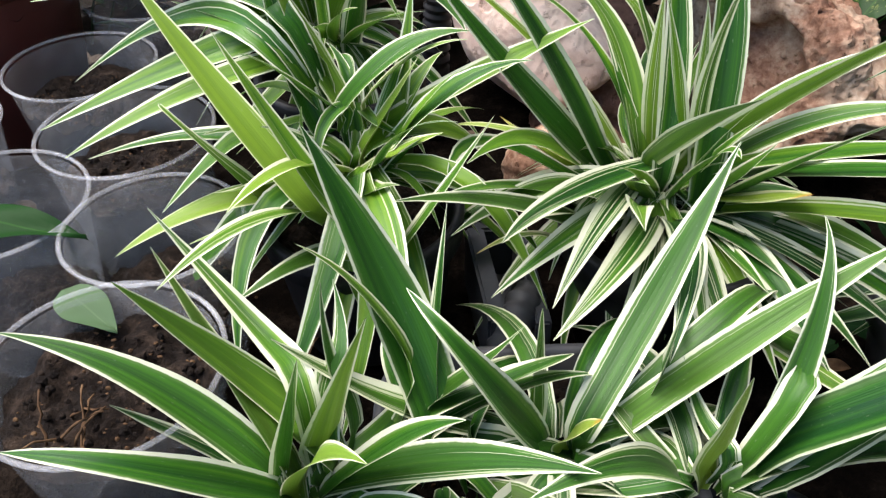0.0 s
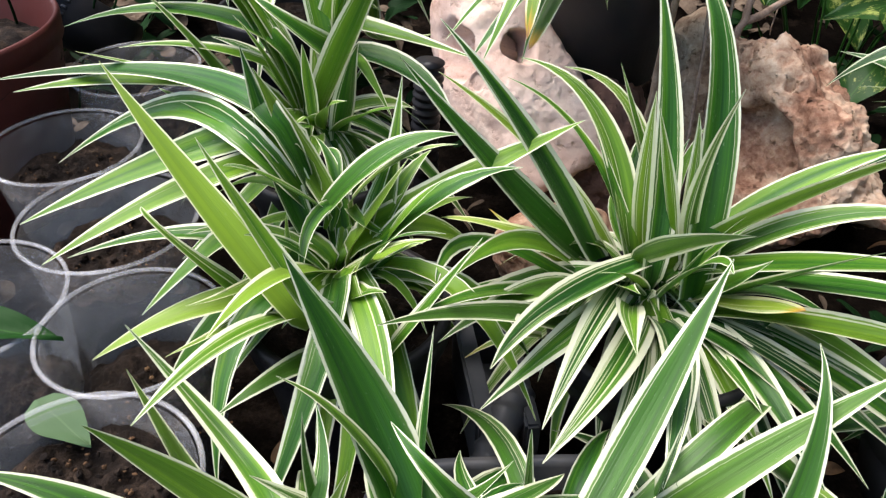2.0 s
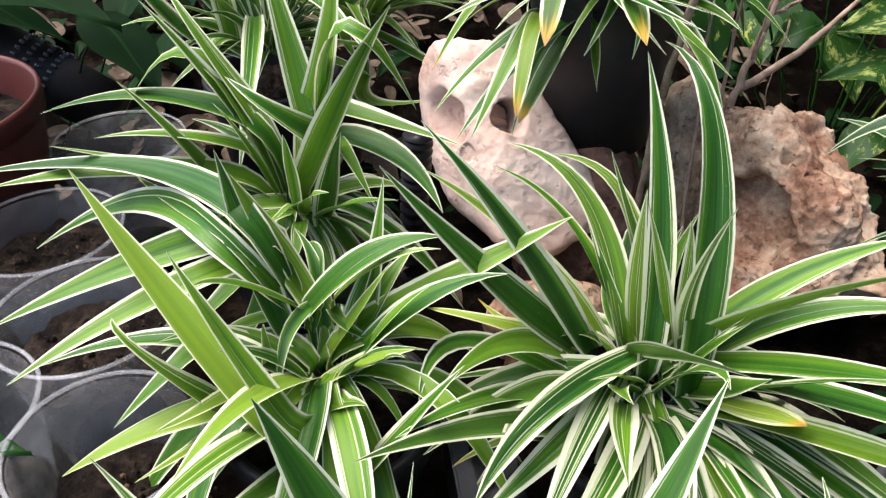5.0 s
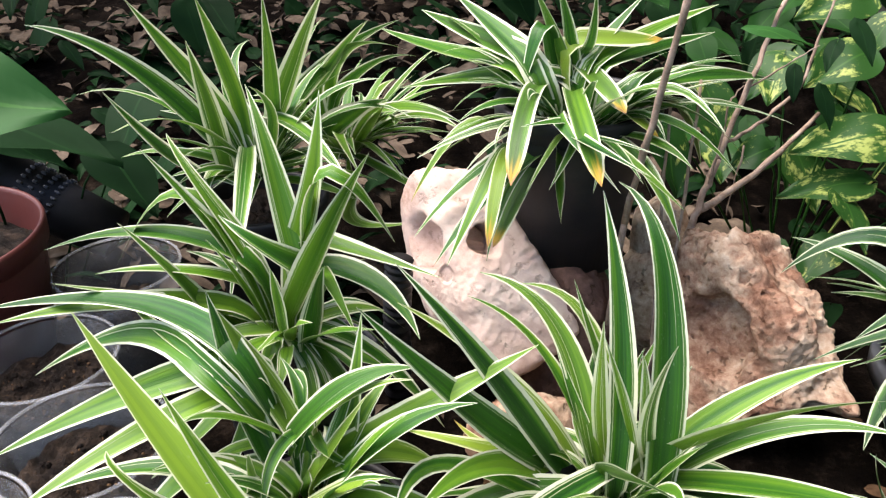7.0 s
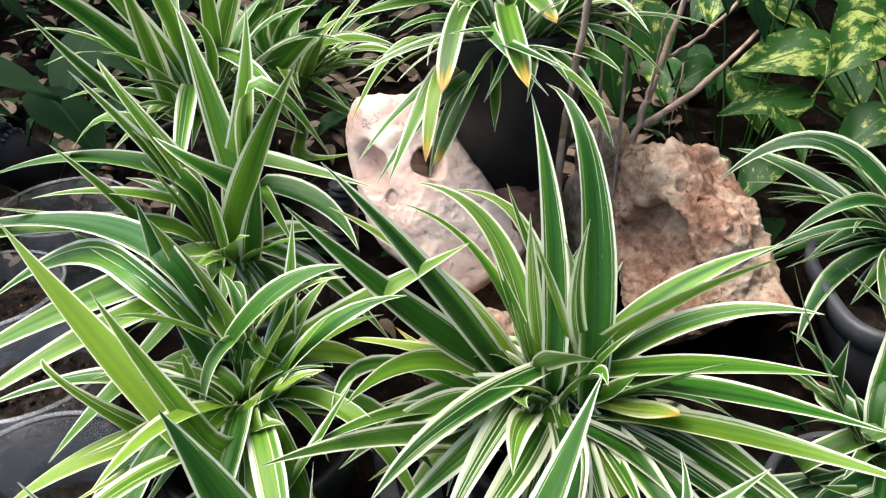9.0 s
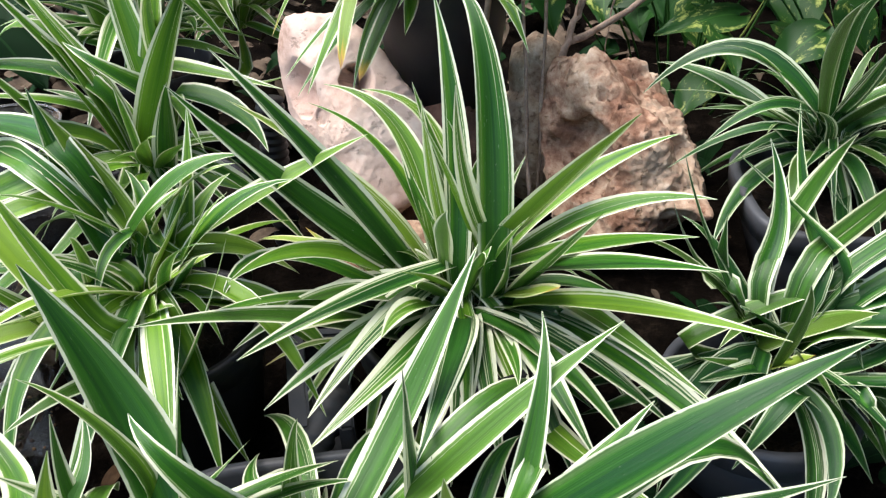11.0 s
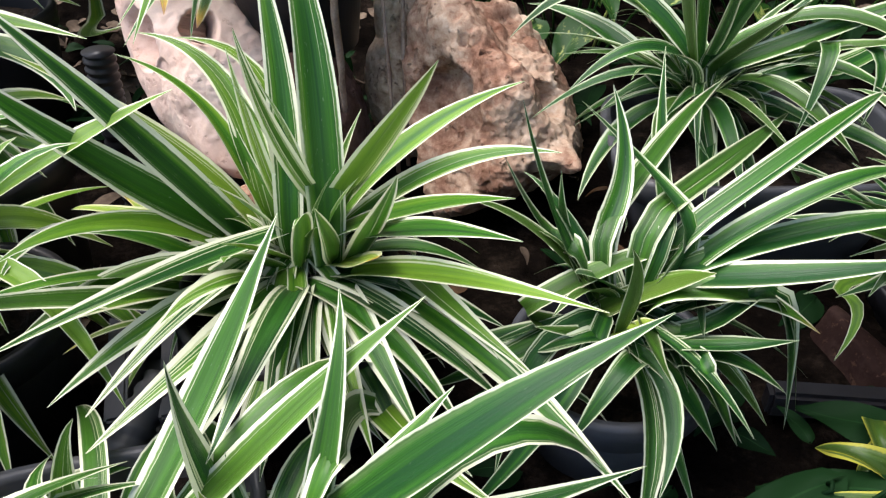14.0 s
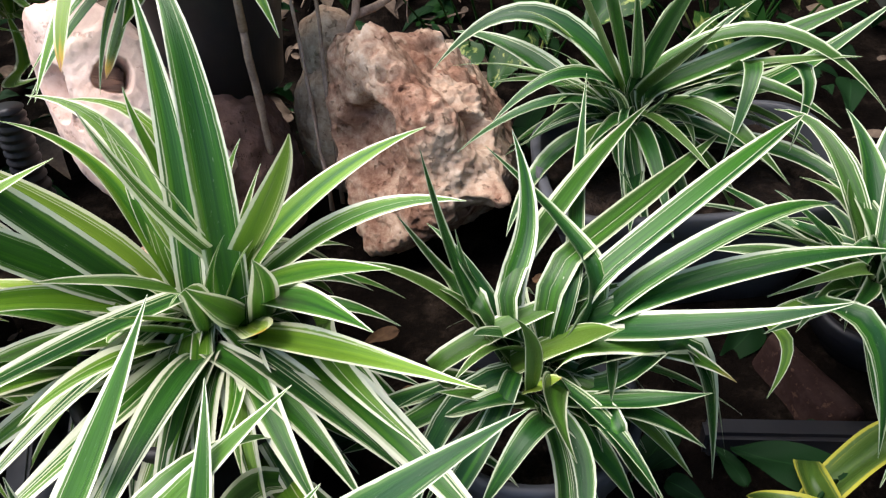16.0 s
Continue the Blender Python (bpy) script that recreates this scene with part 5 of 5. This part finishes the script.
blade(H, (0.1562, 0.5049, 0.2781), (0.1619, 0.6802, 0.2851), 0.0175, -0.0065, 0.0175, 0, yellow=0.12, wither=1.0, blunt=8.0)
blade(H, (0.0948, 0.6235, 0.1653), (0.1561, 0.6755, 0.2671), 0.0, -0.0025, 0.018, 0, yellow=0.15, wither=1.0, blunt=8.0)
blade(H, (0.0866, 0.5627, 0.2), (0.1152, 0.6668, 0.2346), 0.0287, -0.0013, 0.0124, 0, yellow=0.6, wither=1.0, blunt=6.0)
blade(H, (0.0557, 0.5811, 0.1733), (0.1104, 0.6689, 0.2388), 0.0225, 0.0065, 0.018, 0)
blade(H, (0.1384, 0.5456, 0.2294), (0.1512, 0.6713, 0.2537), -0.0025, -0.0013, 0.0182, -60)
blade(H, (0.0258, 0.6288, 0.2066), (0.1004, 0.6754, 0.2539), 0.0312, 0.0053, 0.0188, 5, yellow=0.2, wither=0.5)
blade(H, (0.1918, 0.608, 0.29), (0.1695, 0.684, 0.3055), 0.0025, 0.0, 0.0178, 10, yellow=0.2, wither=1.0, blunt=8.0)
blade(H, (0.2197, 0.6106, 0.27), (0.2048, 0.6647, 0.2717), 0.005, -0.0053, 0.0169, -15, yellow=1.0, wither=1.0, blunt=6.0)
blade(H, (0.1171, 0.6721, 0.28), (0.1404, 0.6923, 0.3299), 0.0287, 0.0025, 0.0206, -5)
blade(H, (0.241, 0.7109, 0.32), (0.1743, 0.6871, 0.3278), 0.0, -0.0028, 0.02, 30, yellow=0.7, wither=1.0, blunt=6.0)
blade(H, (0.0089, 0.8276, 0.24), (0.1175, 0.6885, 0.2963), 0.0025, -0.0065, 0.0186, -45)
blade(H, (0.072, 0.8479, 0.27), (0.1214, 0.6914, 0.3098), 0.0013, -0.0131, 0.0199, -20)
blade(H, (0.0307, 0.8699, 0.31), (0.1165, 0.6925, 0.3141), 0.0013, 0.0038, 0.0222, -30)
blade(H, (0.0628, 0.8067, 0.34), (0.1179, 0.6926, 0.3167), 0.0, -0.0013, 0.0245, -15)
blade(H, (0.0977, 0.7554, 0.27), (0.1633, 0.6836, 0.2985), 0.0125, 0.0106, 0.0194, -25, white=0.8)
blade(H, (0.1039, 0.7615, 0.26), (0.1591, 0.6831, 0.2938), 0.0125, -0.004, 0.0183, -25, white=0.8)
blade(H, (0.2999, 0.7429, 0.25), (0.2232, 0.6675, 0.3042), 0.0063, 0.004, 0.0194, -20, white=0.6)
blade(H, (0.2935, 0.7154, 0.2), (0.2287, 0.6608, 0.2878), 0.0137, -0.0025, 0.0188, 10)
blade(H, (0.3765, 0.7808, 0.26), (0.2291, 0.6631, 0.2999), 0.005, 0.0038, 0.0186, 40)
blade(H, (0.1367, 0.6534, 0.38), (0.1598, 0.688, 0.3159), 0.01, 0.0, 0.0174, -15)
blade(H, (0.1663, 0.6344, 0.38), (0.1708, 0.686, 0.3166), -0.01, 0.0025, 0.0114, 0)
blade(H, (0.1245, 0.6832, 0.37), (0.1482, 0.6905, 0.3197), 0.0063, -0.0053, 0.0187, 20)
blade(H, (0.2265, 0.7166, 0.36), (0.1756, 0.6841, 0.3126), -0.0037, 0.0053, 0.0175, 0)
blade(H, (0.3131, 0.7942, 0.33), (0.1843, 0.6821, 0.3132), 0.005, -0.0028, 0.019, 10)
blade(H, (0.3189, 0.8099, 0.3), (0.189, 0.6801, 0.3092), 0.0025, -0.0025, 0.02, 15)
blade(H, (-0.0193, 0.92, 0.28), (0.1077, 0.6909, 0.305), -0.0025, 0.0028, 0.0196, -20)
tuft(H, 46, 0.15, 72, low=-0.09, high=0.08)
tuft(H, 30, 0.20, 150, low=-0.02, high=0.09, width=(0.009, 0.015), whites=(0.2, 0.6, 0.9))
J = thing("spider_plant", (0.564, 0.3501, 0.09), "variegated spider plant at the edge of the bed", "plant", "spider plants in the bed")
# dark tones here too, for the dimmer right edge
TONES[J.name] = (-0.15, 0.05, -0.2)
blade(J, (0.5953, 0.4558, 0.15), (0.5638, 0.3571, 0.1178), 0.005, -0.0053, 0.0173, 0)
blade(J, (0.6402, 0.4579, 0.16), (0.5663, 0.3555, 0.1187), 0.015, 0.0013, 0.0122, 0)
blade(J, (0.5397, 0.2802, 0.04), (0.5506, 0.3354, 0.0834), 0.0113, -0.0013, 0.0126, 0)
blade(J, (0.5676, 0.3993, 0.14), (0.5607, 0.3546, 0.1114), 0.0038, 0.0065, 0.0146, 30)
blade(J, (0.5651, 0.4245, 0.12), (0.5642, 0.3591, 0.1206), 0.01, -0.0028, 0.0152, 10)
blade(J, (0.5446, 0.3605, 0.1), (0.563, 0.352, 0.1109), 0.015, 0.0013, 0.0151, 10)
blade(J, (0.5544, 0.3163, 0.1), (0.5659, 0.3535, 0.1159), 0.02, -0.0078, 0.0149, -30)
blade(J, (0.5421, 0.336, 0.07), (0.5605, 0.3535, 0.11), 0.0187, -0.0025, 0.0159, 60)
tuft(J, 34, 0.13, 74)
P = thing("spider_plant", (-0.0366, 0.41, 0.145), "variegated spider plant with a tall leafy stem beside the cups", "plant", "spider plants in the bed")
TONES[P.name] = (0.36, 0.92, 0.08)
blade(P, (-0.2285, 0.3983, 0.145), (-0.077, 0.4207, 0.2013), 0.0013, -0.0078, 0.0219, -30, yellow=0.12)
blade(P, (-0.1763, 0.3272, 0.1726), (-0.0802, 0.4113, 0.186), 0.005, -0.0013, 0.0185, -15, yellow=0.15)
blade(P, (-0.2644, 0.521, 0.1119), (-0.0966, 0.415, 0.2097), 0.0163, -0.0193, 0.0192, -40)
blade(P, (0.0389, 0.4051, 0.2092), (-0.0481, 0.3958, 0.1496), 0.0175, 0.0025, 0.019, 15)
blade(P, (0.0042, 0.429, 0.2331), (-0.011, 0.3835, 0.1308), -0.0075, 0.0, 0.0136, 0)
blade(P, (-0.0846, 0.423, 0.2522), (-0.0545, 0.3946, 0.1503), -0.0075, 0.0, 0.0178, 0, light=0.25)
blade(P, (-0.0774, 0.4161, 0.2425), (-0.0387, 0.4055, 0.1593), -0.01, -0.0053, 0.0193, -15, yellow=0.3, light=0.6)
blade(P, (-0.2693, 0.478, 0.2), (-0.0844, 0.4245, 0.221), 0.0, -0.0286, 0.019, -15, light=0.25)
blade(P, (-0.172, 0.5141, 0.18), (-0.0889, 0.4183, 0.2061), 0.0013, 0.0025, 0.0172, 10)
tuft(P, 8, 0.1, 80)
Q = thing("spider_plant", (-0.062, 0.9091, 0.13), "variegated spider plant with narrow leaves behind the pale rock", "plant", "spider plants in the bed")
TONES[Q.name] = (0.5, 1.05, 0.35)
blade(Q, (0.0079, 0.8685, 0.3), (-0.126, 0.9093, 0.1891), 0.015, -0.004, 0.0264, -50)
blade(Q, (0.0001, 0.7641, 0.25), (-0.0944, 0.9045, 0.1521), 0.0088, 0.0, 0.0333, -35)
blade(Q, (0.0734, 0.7748, 0.22), (-0.0682, 0.913, 0.1626), 0.0225, 0.0013, 0.0203, 25)
blade(Q, (0.0245, 0.8736, 0.26), (-0.0666, 0.9266, 0.2061), 0.0137, 0.0028, 0.019, -35)
blade(Q, (0.0233, 0.749, 0.3), (-0.0776, 0.9281, 0.2208), 0.0225, -0.0115, 0.0185, -25)
blade(Q, (0.0505, 0.7106, 0.15), (-0.0581, 0.8742, 0.0837), -0.0088, -0.0324, 0.0189, 5)
blade(Q, (0.0716, 0.812, 0.2), (-0.0287, 0.9163, 0.1611), 0.015, 0.0065, 0.018, 20)
blade(Q, (-0.0128, 0.7401, 0.33), (-0.0919, 0.9244, 0.2137), 0.0112, 0.0065, 0.02, 0)
tuft(Q, 34, 0.15, 81)
tuft(Q, 28, 0.18, 141, low=-0.01, high=0.13, width=(0.011, 0.019))
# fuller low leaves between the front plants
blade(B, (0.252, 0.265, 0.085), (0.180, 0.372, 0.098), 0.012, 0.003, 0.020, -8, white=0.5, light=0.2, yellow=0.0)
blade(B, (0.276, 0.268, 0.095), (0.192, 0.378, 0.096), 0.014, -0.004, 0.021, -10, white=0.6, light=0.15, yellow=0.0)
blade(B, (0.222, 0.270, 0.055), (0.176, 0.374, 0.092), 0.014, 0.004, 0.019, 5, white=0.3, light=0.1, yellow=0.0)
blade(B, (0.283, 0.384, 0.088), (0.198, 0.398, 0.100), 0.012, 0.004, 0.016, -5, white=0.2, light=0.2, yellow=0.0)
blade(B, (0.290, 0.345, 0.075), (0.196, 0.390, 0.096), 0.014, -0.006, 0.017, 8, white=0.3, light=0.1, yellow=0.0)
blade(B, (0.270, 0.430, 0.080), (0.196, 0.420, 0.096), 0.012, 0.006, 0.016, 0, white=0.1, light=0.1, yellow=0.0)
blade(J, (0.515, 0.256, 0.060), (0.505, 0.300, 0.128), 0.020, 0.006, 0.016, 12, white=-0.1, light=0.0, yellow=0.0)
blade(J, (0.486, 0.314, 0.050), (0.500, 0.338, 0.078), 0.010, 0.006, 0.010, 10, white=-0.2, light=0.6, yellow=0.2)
# few pale streaks in these tufts, to darken the right side
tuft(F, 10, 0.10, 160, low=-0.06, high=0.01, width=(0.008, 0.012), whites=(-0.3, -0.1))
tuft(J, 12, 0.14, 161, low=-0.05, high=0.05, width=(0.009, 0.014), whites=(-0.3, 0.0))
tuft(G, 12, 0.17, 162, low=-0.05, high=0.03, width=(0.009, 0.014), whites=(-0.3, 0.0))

# ---- small things ----
sprout = thing("sprout", (-0.150, 0.205, 0.099), "tiny pale sprouts in the soil of a cup", "seedling")
r = random.Random(8)
for k in range(7):
    bm = bmesh.new()
    a = r.uniform(0, 6.3)
    tube(bm, *bough((r.uniform(-0.012, 0.012), r.uniform(-0.012, 0.012), -0.004), (0.02 * math.cos(a), 0.02 * math.sin(a), r.uniform(0.004, 0.016)), 0.004, 0.0008, 0.0005, k, 6, 0.001), 6)
    part("stem", bm, DRY, sprout)


def crumbs(name, label, spots, mat, seed, size):
    """Loose bits lying on the soil of the cups and pots."""
    r = random.Random(seed)
    bm = bmesh.new()
    for x, y, z, reach, count in spots:
        for k in range(count):
            a, d, s = r.uniform(0, 6.3), reach * math.sqrt(r.random()), r.uniform(*size)
            m = pose(x + d * math.cos(a), y + d * math.sin(a), z + s * 0.3, r.uniform(0, 360), r.uniform(0, 360), 0) @ Matrix.Diagonal((s, s * r.uniform(0.4, 1), s * r.uniform(0.4, 1), 1))
            bmesh.ops.create_icosphere(bm, subdivisions=1, radius=1, matrix=m)
    return tagged(part(name, bm, mat, shade=False), label, "soil crumbs", kind="stuff")


SPOTS = [(-0.139, 0.232, 0.100, 0.045, 90), (-0.194, 0.444, 0.086, 0.042, 60), (-0.262, 0.532, 0.092, 0.042, 50), (-0.128, 0.326, 0.068, 0.040, 40), (0.072, 0.21, 0.054, 0.07, 60), (0.165, 0.375, 0.082, 0.055, 40)]
crumbs("soil_crumbs", "dark crumbs of soil and bark", SPOTS, SOIL, 3, (0.0012, 0.0036))
crumbs("grit", "pale grit and straw bits on the soil", SPOTS, DRY, 4, (0.0006, 0.0018))
